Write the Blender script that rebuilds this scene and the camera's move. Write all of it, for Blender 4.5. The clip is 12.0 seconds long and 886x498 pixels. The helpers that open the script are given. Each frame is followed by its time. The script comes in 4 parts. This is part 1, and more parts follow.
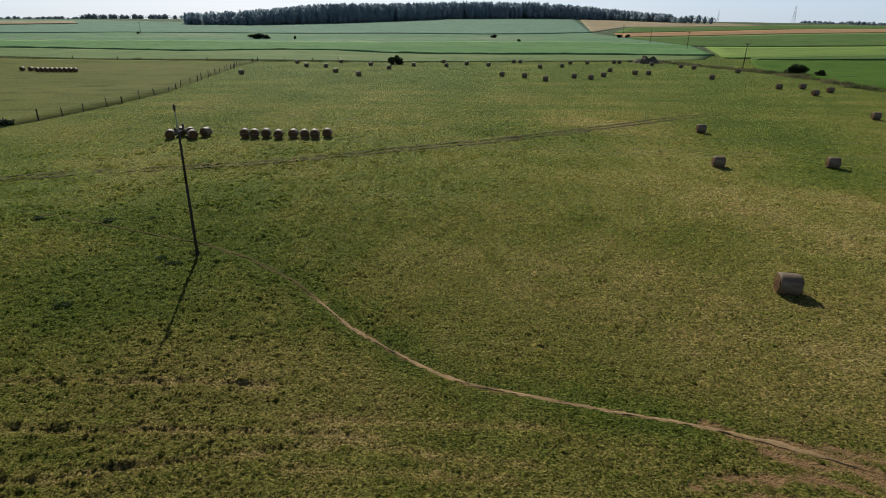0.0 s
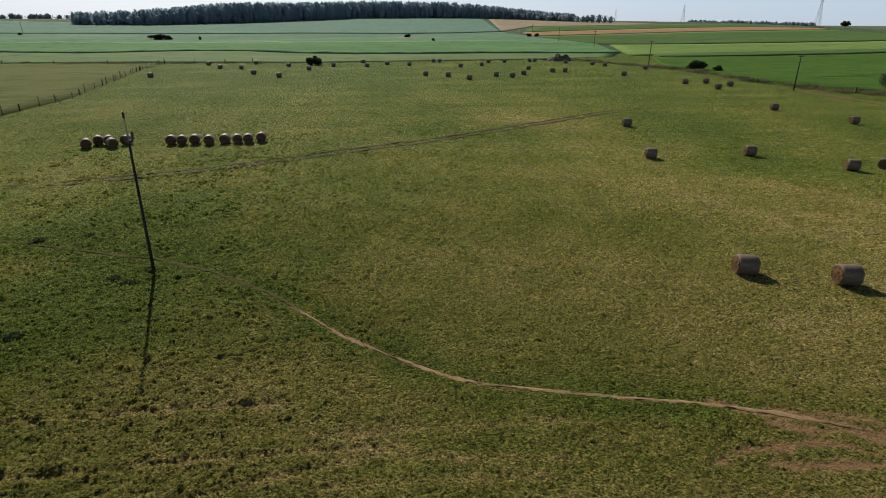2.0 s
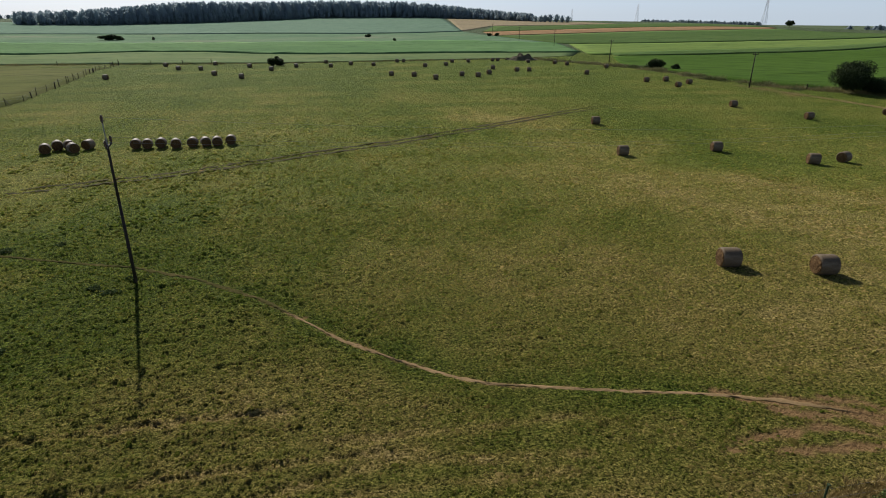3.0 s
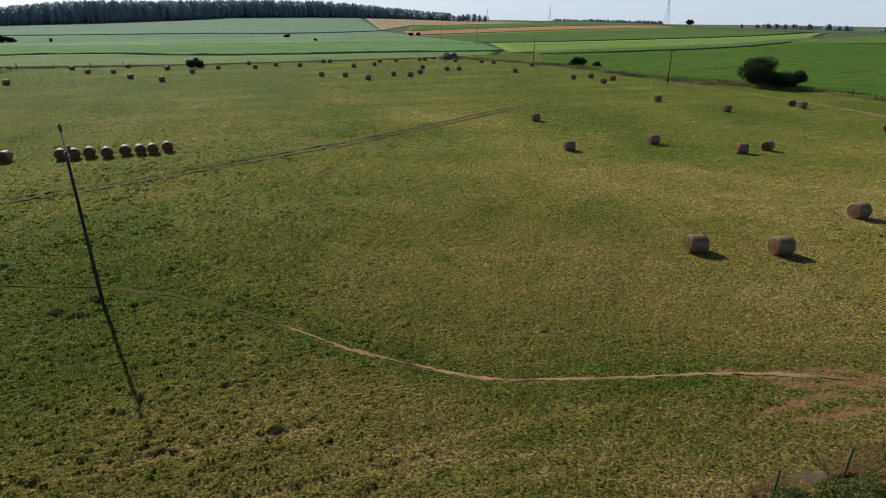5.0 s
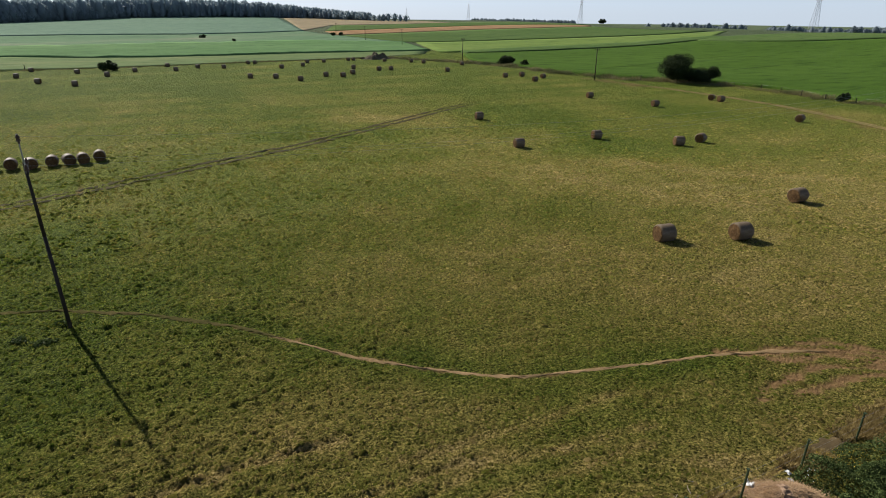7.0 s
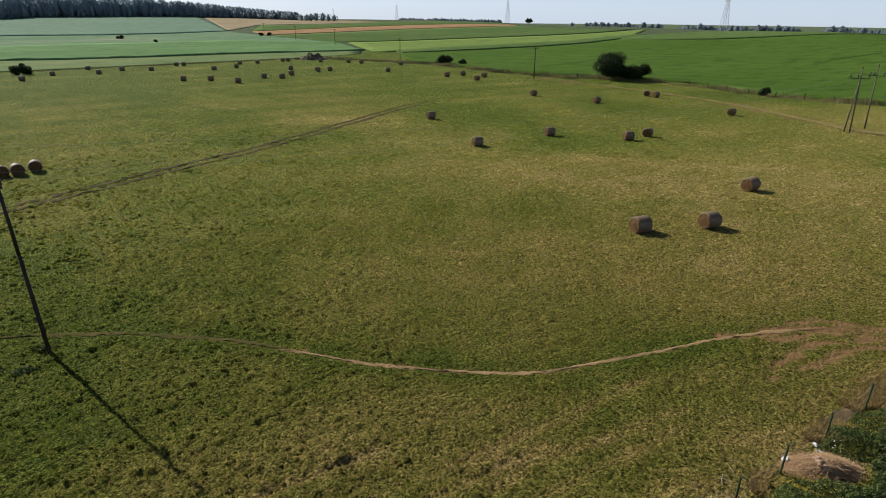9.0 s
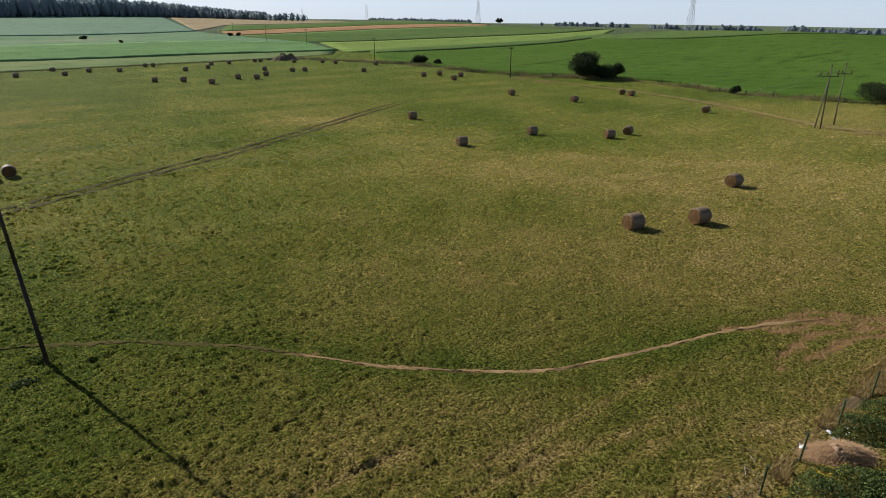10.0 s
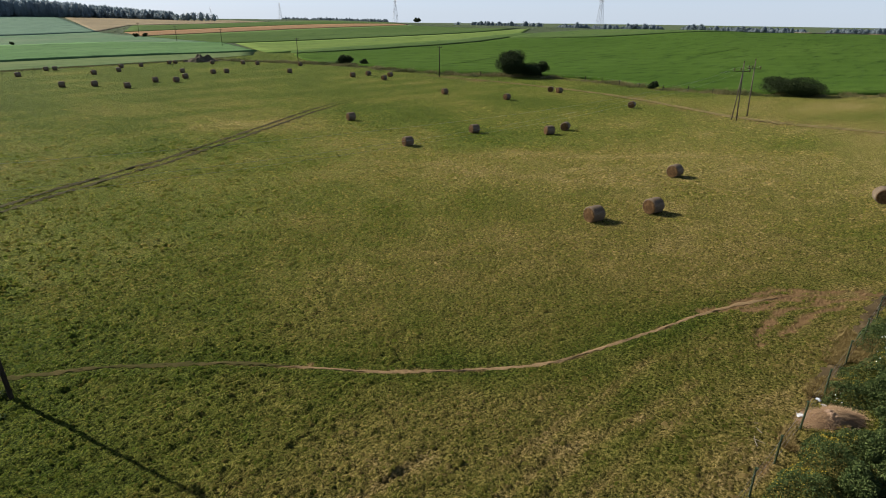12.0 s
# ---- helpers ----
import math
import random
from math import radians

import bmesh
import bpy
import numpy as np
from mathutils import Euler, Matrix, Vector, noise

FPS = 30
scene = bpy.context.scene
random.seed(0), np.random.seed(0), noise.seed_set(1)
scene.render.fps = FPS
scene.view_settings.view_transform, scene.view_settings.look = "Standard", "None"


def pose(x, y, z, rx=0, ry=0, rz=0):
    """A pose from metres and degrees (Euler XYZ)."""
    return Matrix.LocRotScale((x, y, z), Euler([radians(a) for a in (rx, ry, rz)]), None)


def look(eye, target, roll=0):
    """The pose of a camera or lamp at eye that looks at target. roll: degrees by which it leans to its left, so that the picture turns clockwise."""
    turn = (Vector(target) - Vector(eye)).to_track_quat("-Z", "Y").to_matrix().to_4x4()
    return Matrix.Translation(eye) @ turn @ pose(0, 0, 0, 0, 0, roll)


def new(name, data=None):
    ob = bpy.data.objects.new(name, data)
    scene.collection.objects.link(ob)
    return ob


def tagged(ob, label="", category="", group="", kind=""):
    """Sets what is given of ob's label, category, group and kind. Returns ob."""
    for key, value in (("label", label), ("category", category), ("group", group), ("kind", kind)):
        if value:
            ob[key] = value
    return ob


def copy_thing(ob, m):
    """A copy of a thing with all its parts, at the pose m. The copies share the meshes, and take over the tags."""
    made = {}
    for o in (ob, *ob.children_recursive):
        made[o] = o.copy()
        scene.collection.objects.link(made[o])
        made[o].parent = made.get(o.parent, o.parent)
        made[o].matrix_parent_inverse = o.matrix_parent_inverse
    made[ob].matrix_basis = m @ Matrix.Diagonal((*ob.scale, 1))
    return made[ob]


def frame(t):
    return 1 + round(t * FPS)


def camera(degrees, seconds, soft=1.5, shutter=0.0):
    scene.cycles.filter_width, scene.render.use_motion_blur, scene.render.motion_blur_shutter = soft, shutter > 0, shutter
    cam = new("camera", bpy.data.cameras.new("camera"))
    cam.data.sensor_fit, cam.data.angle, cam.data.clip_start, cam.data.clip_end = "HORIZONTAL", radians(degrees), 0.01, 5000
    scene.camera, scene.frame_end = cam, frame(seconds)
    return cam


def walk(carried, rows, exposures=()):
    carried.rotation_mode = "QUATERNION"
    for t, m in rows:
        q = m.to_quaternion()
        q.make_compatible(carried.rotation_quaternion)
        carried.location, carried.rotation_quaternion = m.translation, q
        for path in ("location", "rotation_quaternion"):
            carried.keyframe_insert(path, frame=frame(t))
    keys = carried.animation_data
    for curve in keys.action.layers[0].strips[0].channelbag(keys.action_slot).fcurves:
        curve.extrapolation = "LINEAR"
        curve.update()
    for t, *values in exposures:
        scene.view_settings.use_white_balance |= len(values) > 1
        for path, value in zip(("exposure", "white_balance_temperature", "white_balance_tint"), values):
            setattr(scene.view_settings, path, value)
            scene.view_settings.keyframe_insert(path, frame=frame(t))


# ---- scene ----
cam = camera(75.54, 12.0, 1.0)
PITCH, ROLL = -22.34, 0.33
PATH = [  # seconds, x, y, z, yaw
    (0.0, 0.000, -0.000, 12.000, -0.466),
    (0.5, -0.763, 0.024, 11.998, -2.562),
    (1.0, -1.578, 0.144, 11.997, -4.768),
    (1.5, -2.340, 0.263, 11.995, -6.822),
    (2.0, -3.150, 0.421, 11.994, -9.004),
    (2.5, -3.900, 0.583, 11.992, -10.895),
    (3.0, -4.681, 0.815, 11.990, -12.901),
    (5.0, -7.768, 1.843, 11.984, -20.701),
    (5.5, -8.467, 2.154, 11.982, -22.567),
    (6.0, -9.198, 2.537, 11.981, -24.576),
    (6.5, -9.858, 2.880, 11.979, -26.407),
    (7.0, -10.581, 3.279, 11.978, -28.301),
    (9.0, -13.169, 5.019, 11.971, -35.097),
    (9.5, -13.767, 5.471, 11.970, -36.534),
    (10.0, -14.380, 5.933, 11.968, -37.931),
    (10.5, -14.974, 6.377, 11.966, -39.367),
    (11.0, -15.508, 6.875, 11.965, -41.373),
    (11.5, -15.954, 7.337, 11.963, -43.474),
    (12.0, -16.418, 7.877, 11.961, -45.781),
]
EXPOSURES = [(0.0, 0.46, 6060, 10), (2.8, 0.39, 6090, 11), (6.0, 0.59, 6150, 12), (12.0, 0.63, 6200, 13)]
walk(cam, [(t, pose(x, y, z, 90 + PITCH, 0, yaw) @ pose(0, 0, 0, 0, 0, ROLL)) for t, x, y, z, yaw in PATH], EXPOSURES)


# ---- light ----
SUN_AZ, SUN_EL = -14.6, 31.0  # degrees clockwise from +y, degrees up
world = bpy.data.worlds.new("world")
scene.world = world
world.use_nodes = True
wn = world.node_tree.nodes
sky = wn.new("ShaderNodeTexSky")
sky.sky_type, sky.sun_disc = "NISHITA", False
sky.sun_elevation, sky.sun_rotation = radians(SUN_EL), radians(SUN_AZ)
sky.air_density, sky.dust_density, sky.ozone_density = 0.45, 0.5, 2.0
wl = world.node_tree.links
way, split = wn.new("ShaderNodeTexCoord"), wn.new("ShaderNodeSeparateXYZ")
wl.new(way.outputs["Generated"], split.inputs[0])
up = wn.new("ShaderNodeMath")
up.operation, up.inputs[1].default_value = "MAXIMUM", 0.0
wl.new(split.outputs["Z"], up.inputs[0])
fade = wn.new("ShaderNodeMath")  # summer haze, thickest at the horizon
fade.operation, fade.inputs[0].default_value = "POWER", 0.02
wl.new(up.outputs[0], fade.inputs[1])
thick = wn.new("ShaderNodeMath")
thick.operation, thick.inputs[1].default_value = "MULTIPLY", 0.84
wl.new(fade.outputs[0], thick.inputs[0])
hazy = wn.new("ShaderNodeMix")
hazy.data_type = "RGBA"
hazy.inputs[7].default_value = (4.5, 5.05, 5.5, 1)
wl.new(thick.outputs[0], hazy.inputs[0])
wl.new(sky.outputs[0], hazy.inputs[6])
wl.new(hazy.outputs[2], wn["Background"].inputs[0])
wn["Background"].inputs[1].default_value = 0.09
sun = new("sun", bpy.data.lights.new("sun", "SUN"))
sun.data.energy, sun.data.angle, sun.data.color = 5.0, radians(0.6), (1.0, 0.93, 0.80)
to_sun = Vector((math.sin(radians(SUN_AZ)) * math.cos(radians(SUN_EL)), math.cos(radians(SUN_AZ)) * math.cos(radians(SUN_EL)), math.sin(radians(SUN_EL))))
sun.matrix_world = look(to_sun * 200, (0, 0, 0))


# ---- the lie of the land ----
def ramp(a, b, x):
    k = np.clip((x - a) / (b - a), 0.0, 1.0)
    return k * k * (3 - 2 * k)


def land(x, y):
    """The ground's height: a shallow meadow bowl, then a slow rise to the skyline."""
    x, y = np.asarray(x, float), np.asarray(y, float)
    r, az = np.hypot(x, y), np.degrees(np.arctan2(x, y))
    u, v = np.clip(x / 100, -1.3, 1.3), np.clip(y / 100, -0.1, 2.0)
    near = 0.35 + 0.5 * u - 10.1 * v + 10.2 * v * v - 3.05 * v ** 3 - 0.9 * u * u - 0.2 * u * v
    near = np.maximum(near, -4.2) + 0.12 * np.sin(x / 23 + 1) * np.sin(y / 31)
    crest = 900 - 510 * ramp(30, 72, az)
    top = 4.0 + 2.2 * np.exp(-((az - 6) / 14) ** 2) - 3.8 * np.exp(-((az - 45) / 9) ** 2) - 2.4 * np.exp(-((az - 59) / 8) ** 2) - 1.5 * ramp(65, 73, az)
    far = -3.2 + (3.2 + top) * ramp(crest * 0.3, crest, r) - 70 * (1 - np.exp(-np.maximum(r - crest, 0) / 2400))
    far = far + 13 * np.exp(-((x - 40) / 230) ** 2 - ((y - 1010) / 130) ** 2)
    return near + (far - near) * ramp(120, 270, r)


def height(x, y):
    return float(land(x, y))


def waves(x, y, size, seed):
    """Soft noise of about -1 to 1 with forms of that size, for arrays of places."""
    rng = np.random.RandomState(seed)
    total = np.zeros(np.shape(x))
    for _ in range(9):
        a, ph = rng.uniform(0, 2 * np.pi, 2)
        k = 2 * np.pi / (size * rng.uniform(0.7, 1.8))
        total += np.sin(k * (np.cos(a) * x + np.sin(a) * y) + ph + 1.3 * np.sin(k * 0.6 * (np.sin(a) * x - np.cos(a) * y)))
    return total / 3.2


def lattice(x, y, size, seed, octaves=1):
    """Value noise of about -1 to 1 for arrays of places."""
    rng = np.random.RandomState(seed)
    table, mixed = rng.uniform(-1, 1, 4096), rng.permutation(4096)
    total, amp = np.zeros(np.shape(x)), 1.0
    for o in range(octaves):
        u, v = x / size + 31.7 * o, y / size - 17.3 * o
        i, j = np.floor(u).astype(np.int64), np.floor(v).astype(np.int64)
        fu, fv = u - i, v - j
        fu, fv = fu * fu * (3 - 2 * fu), fv * fv * (3 - 2 * fv)

        def pick(a, b):
            return table[mixed[(mixed[a % 4096] + b) % 4096]]
        total += amp * ((pick(i, j) * (1 - fu) + pick(i + 1, j) * fu) * (1 - fv) + (pick(i, j + 1) * (1 - fu) + pick(i + 1, j + 1) * fu) * fv)
        size, amp = size * 0.5, amp * 0.55
    return total


def near_line(x, y, line):
    """The distance of places from a polyline."""
    best = np.full(np.shape(x), 1e9)
    for (ax, ay), (bx, by) in zip(line, line[1:]):
        dx, dy = bx - ax, by - ay
        k = np.clip(((x - ax) * dx + (y - ay) * dy) / (dx * dx + dy * dy), 0, 1)
        best = np.minimum(best, np.hypot(x - ax - k * dx, y - ay - k * dy))
    return best


FOOTPATH = [(-34, 43.5), (-29, 41.6), (-24.8, 39.7), (-20.5, 37.5), (-15.6, 35.2), (-11.7, 32.4), (-7.9, 28.6), (-6.2, 26.2), (-4.2, 23.3), (-2.1, 21.0), (-0.2, 19.2), (1.1, 18.3), (3.3, 17.5), (6.1, 16.5), (9.0, 15.6), (10.8, 14.8), (12.2, 14.0), (13.4, 13.1), (14.3, 12.2), (15.1, 11.2), (15.9, 10.1), (17, 8.0)]
BRANCHES = [
    [(12.6, 14.5), (13.6, 13.9), (14.4, 12.9), (15.0, 11.8), (15.6, 10.8), (16.2, 9.9)],
    [(8.0, 13.1), (9.3, 13.1), (10.7, 13.0), (11.7, 12.8), (12.9, 12.0), (14.1, 11.4), (15.0, 10.4), (16.2, 9.6)],
    [(8.8, 12.2), (10.2, 12.2), (11.4, 11.9), (12.5, 11.6), (13.6, 11.0)],
    [(10.3, 14.2), (11.4, 13.6), (12.6, 13.2), (13.6, 12.6)],
]
FARM_TRACK = [(-60, 50), (-42.4, 54.0), (-35.4, 55.9), (-27.6, 57.4), (-19.5, 59.6), (-13.4, 61.9), (-8.0, 64.4), (-1.0, 67.8), (5.4, 70.4), (12.7, 74.6), (25.0, 82.0), (35.6, 88.6), (44.6, 93.1), (51.5, 95.5)]
FENCE_STRIP = [(4.4, 10.27), (6.5, 10.15), (9.2, 10.0), (13.2, 9.9), (17, 9.8)]
DIRT_ROAD = [(91, 120), (93.3, 108), (95.8, 95.5), (96.3, 80), (94.8, 69), (90.3, 57), (84.8, 47.5), (79, 38.6), (75.6, 30), (73.0, 19), (72, 5), (73, -20)]
RUTS = [
    [(-30, 15.7), (-14.5, 15.55), (-7, 15.4), (-2, 15.1)],
    [(-28, 18.6), (-16.5, 18.55), (-10, 18.5), (-6.5, 18.3)],
    [(-30, 13.0), (-12, 13.1), (-3.0, 14.8), (0.2, 14.1), (3.0, 13.6)],
    [(-5.0, 16.2), (0.2, 15.7), (3.6, 15.6)],
    [(-4.6, 13.6), (-1.8, 13.4), (2.0, 13.0)],
    [(-22, 11.4), (-9, 11.8), (-3, 12.1)],
]
BARE = [(8.2, 13.0, 0.9, 0.45), (9.9, 12.9, 0.9, 0.35), (10.9, 11.9, 0.8, 0.4), (9.2, 12.2, 0.7, 0.35), (12.0, 12.8, 0.9, 0.4), (13.6, 11.9, 1.0, 0.4), (15.2, 10.5, 0.9, 0.6), (7.4, 12.6, 0.6, 0.3), (-5.7, 26.0, 0.3, 0.4)]


def dryness(x, y):
    """0 where the meadow grass is lush, 1 where it is straw."""
    d = 0.46 + 0.10 * waves(x, y, 30, 3) + 0.13 * lattice(x, y, 6.0, 5, 3) + 0.09 * lattice(x, y, 1.6, 8, 2)
    d += 0.24 * ramp(-12, 30, x) * ramp(75, 30, y) - 0.20 * ramp(2, -20, x) * ramp(75, 25, y)
    d -= 0.24 * np.exp(-(near_line(x, y, FOOTPATH[:15]) / 1.3) ** 2)
    d += 0.20 * np.exp(-(near_line(x, y, [(30, 48), (34.7, 46.4), (37.1, 40.1), (41.2, 34.8), (47, 30)]) / 2.6) ** 2)
    for rut in RUTS:
        d += 0.30 * np.exp(-(near_line(x, y, rut) / 0.28) ** 2)
    d += 0.20 * np.exp(-((y - 10.6) / 1.1) ** 2) * (x > -8) * (x < 18)
    d -= 0.30 * np.exp(-((x + 15.6) ** 2 + (y - 31.6) ** 2) / 6) + 0.25 * np.exp(-((x + 18.5) / 6) ** 2 - ((y - 26) / 4) ** 2)
    d += 0.13 * np.sin((y + 0.12 * x) * 0.66) * ramp(60, 110, y)
    d -= 0.28 * ramp(240, 600, np.hypot(x, y))
    d += 0.13 * np.exp(-((x + 9.5) / 5) ** 2 - ((y - 20.5) / 3) ** 2) - 0.13 * np.exp(-((x + 4) / 8) ** 2 - ((y - 14.3) / 2.5) ** 2)
    d -= 0.16 * ramp(24, 48, x) * ramp(34, 54, y) * ramp(140, 100, y) + 0.05 * ramp(10, 40, x)
    d -= 0.10 * ramp(26, 45, y) * ramp(30, 5, x) + 0.28 * ramp(95, 150, y)
    d += 0.14 * np.exp(-((x + 4.5) / 4.5) ** 2 - ((y - 16.5) / 4) ** 2)
    d += 0.14 * np.exp(-((x - 6) / 6) ** 2 - ((y - 12.3) / 2.6) ** 2) + 0.10 * lattice(x + 2.2 * y, 0.22 * (y - 0.1 * x), 1.1, 12, 2) * ramp(24, 12, y)
    return np.clip(d, 0.12, 1)


def rough(x, y):
    """How tussocky the turf is: grazed smooth beside the weeds, lumpy towards the pole."""
    return np.clip(0.42 + 0.5 * ramp(3, -14, x) + 0.3 * ramp(17, 27, y) + 0.6 * ramp(-1, -11, x) * ramp(31, 22, y) + 0.25 * waves(x, y, 7, 15), 0.3, 1.3)


def bareness(x, y):
    """1 where the soil lies open."""
    rag = 0.6 * lattice(0.35 * (0.83 * x - 0.56 * y), 0.56 * x + 0.83 * y, 0.32, 21, 3)
    b = np.zeros(np.shape(x))
    for cx, cy, rx, ry in BARE:
        b = np.maximum(b, 0.62 - np.hypot((x - cx) / rx, (y - cy) / ry) + 1.7 * rag)
    for line in BRANCHES:
        b = np.maximum(b, 0.95 - near_line(x, y, line) / 0.30 + 1.5 * rag)
    b = np.maximum(b, 0.45 - near_line(x, y, [(-6, 10.3), (5, 10.2), (9, 10.0), (18, 9.8)]) / 0.3 + 0.9 * rag)
    b = np.maximum(b, 1.0 - near_line(x, y, FOOTPATH[14:]) / 0.40 + 1.3 * rag)
    b = np.maximum(b, 0.45 - near_line(x, y, FOOTPATH[6:]) / 0.26 + rag)
    b = np.maximum(b, 0.20 - near_line(x, y, FARM_TRACK) / 1.6 + rag)
    b = np.maximum(b, 0.6 - near_line(x, y, DIRT_ROAD) / 2.4 + rag)
    return np.clip(b * 1.12, 0, 1)


# ---- materials ----
def material(name):
    m = bpy.data.materials.new(name)
    m.use_nodes = True
    m.node_tree.nodes.clear()
    return m, m.node_tree.nodes, m.node_tree.links


def noise_node(n, l, scale, detail=4, rough=0.55, space="Object", stretch=None):
    tc = n.new("ShaderNodeTexCoord")
    tex = n.new("ShaderNodeTexNoise")
    tex.inputs["Scale"].default_value, tex.inputs["Detail"].default_value, tex.inputs["Roughness"].default_value = scale, detail, rough
    src = tc.outputs[space]
    if stretch:
        mp = n.new("ShaderNodeMapping")
        mp.inputs["Scale"].default_value = stretch
        l.new(src, mp.inputs[0])
        src = mp.outputs[0]
    l.new(src, tex.inputs["Vector"])
    return tex.outputs["Fac"]


def ramp_node(n, l, fac, stops):
    r = n.new("ShaderNodeValToRGB")
    e = r.color_ramp.elements
    while len(e) < len(stops):
        e.new(0.5)
    for el, (p, c) in zip(e, stops):
        el.position, el.color = p, (*c, 1)
    l.new(fac, r.inputs[0])
    return r.outputs[0]


def mix_node(n, l, fac, a, b, kind="MIX"):
    m = n.new("ShaderNodeMix")
    m.data_type, m.blend_type = "RGBA", kind
    for sock, v in ((m.inputs[0], fac), (m.inputs[6], a), (m.inputs[7], b)):
        if isinstance(v, bpy.types.NodeSocket):
            l.new(v, sock)
        else:
            sock.default_value = v if not isinstance(v, tuple) else (*v, 1)
    return m.outputs[2]


def math_node(n, l, op, a, b=0.0):
    m = n.new("ShaderNodeMath")
    m.operation = op
    for sock, v in zip(m.inputs, (a, b)):
        if isinstance(v, bpy.types.NodeSocket):
            l.new(v, sock)
        else:
            sock.default_value = v
    return m.outputs[0]


def attribute(n, name):
    a = n.new("ShaderNodeAttribute")
    a.attribute_name = name
    return a.outputs["Fac"]


def finish(n, l, colour, rough=0.8, bump=None, strength=0.4, distance=0.02, metal=0.0, through_light=0.0, gloss=0.03):
    out = n.new("ShaderNodeOutputMaterial")
    b = n.new("ShaderNodeBsdfPrincipled")
    if isinstance(colour, tuple):
        b.inputs["Base Color"].default_value = (*colour, 1)
    else:
        l.new(colour, b.inputs["Base Color"])
    b.inputs["Roughness"].default_value, b.inputs["Metallic"].default_value = rough, metal
    b.inputs["Specular IOR Level"].default_value = gloss
    if bump is not None:
        bn = n.new("ShaderNodeBump")
        bn.inputs["Strength"].default_value, bn.inputs["Distance"].default_value = strength, distance
        l.new(bump, bn.inputs["Height"])
        l.new(bn.outputs[0], b.inputs["Normal"])
    end = b.outputs[0]
    if through_light:
        tr = n.new("ShaderNodeBsdfTranslucent")
        if isinstance(colour, tuple):
            tr.inputs[0].default_value = (*colour, 1)
        mx = n.new("ShaderNodeAddShader")
        if not isinstance(colour, tuple):
            l.new(mix_node(n, l, through_light, (0.0, 0.0, 0.0), colour), tr.inputs[0])
        l.new(end, mx.inputs[0])
        l.new(tr.outputs[0], mx.inputs[1])
        end = mx.outputs[0]
    l.new(end, out.inputs[0])


SOIL = ((0.0, (0.17, 0.098, 0.042)), (0.5, (0.275, 0.168, 0.075)), (1.0, (0.38, 0.245, 0.120)))
GRASS = ((0.0, (0.053, 0.077, 0.011)), (0.3, (0.102, 0.113, 0.018)), (0.58, (0.150, 0.135, 0.031)), (0.82, (0.205, 0.162, 0.046)), (1.0, (0.262, 0.195, 0.076)))
BACKLIT_GRASS = tuple((p, (1.54 * r, 1.66 * g, 1.56 * b)) for p, (r, g, b) in GRASS)  # far grass, with the glow of backlit tips put into its colour


def meadow_material():
    m, n, l = material("meadow_ground")
    dry = attribute(n, "dry")
    fine, mid, clump = noise_node(n, l, 10.0, 6, 0.8), noise_node(n, l, 1.3, 6, 0.75), noise_node(n, l, 5.0, 4, 0.65)
    k = math_node(n, l, "ADD", dry, math_node(n, l, "MULTIPLY", math_node(n, l, "SUBTRACT", fine, 0.5), 1.8))
    k = math_node(n, l, "ADD", k, math_node(n, l, "MULTIPLY", math_node(n, l, "SUBTRACT", mid, 0.5), 0.9))
    green = ramp_node(n, l, k, GRASS)
    green = mix_node(n, l, math_node(n, l, "MULTIPLY", attribute(n, "backlit"), 0.85), green, ramp_node(n, l, k, BACKLIT_GRASS))
    mottle = math_node(n, l, "ADD", math_node(n, l, "MULTIPLY", math_node(n, l, "SUBTRACT", fine, 0.5), 6.0), math_node(n, l, "MULTIPLY", math_node(n, l, "SUBTRACT", clump, 0.5), 1.8))
    mottle = math_node(n, l, "MAXIMUM", math_node(n, l, "ADD", mottle, 1.0), 0.14)
    green = mix_node(n, l, 1.0, green, mottle, "MULTIPLY")
    soil = ramp_node(n, l, fine, SOIL)
    c = mix_node(n, l, attribute(n, "bare"), green, soil)
    c = mix_node(n, l, attribute(n, "country"), c, ramp_node(n, l, mid, ((0.2, (0.070, 0.098, 0.046)), (0.8, (0.105, 0.128, 0.066)))))
    tuft = math_node(n, l, "ADD", math_node(n, l, "MULTIPLY", fine, 0.5), math_node(n, l, "MULTIPLY", clump, 1.1))
    tuft = math_node(n, l, "ADD", tuft, math_node(n, l, "MULTIPLY", noise_node(n, l, 1.5, 3, 0.6), 0.6))
    tuft = math_node(n, l, "ADD", tuft, math_node(n, l, "MULTIPLY", noise_node(n, l, 0.6, 2, 0.6), 1.1))
    finish(n, l, c, 0.95, tuft, 1.0, 0.5, gloss=0.028)
    return m


def grass_material():
    m, n, l = material("grass_blades")
    k = math_node(n, l, "ADD", attribute(n, "dry"), math_node(n, l, "MULTIPLY", math_node(n, l, "SUBTRACT", attribute(n, "tint"), 0.5), 1.25))
    shade = math_node(n, l, "ADD", math_node(n, l, "MULTIPLY", attribute(n, "brightness"), 1.3), 0.15)
    finish(n, l, mix_node(n, l, 1.0, ramp_node(n, l, k, GRASS), shade, "MULTIPLY"), 0.75, through_light=1.0, gloss=0.0)
    return m


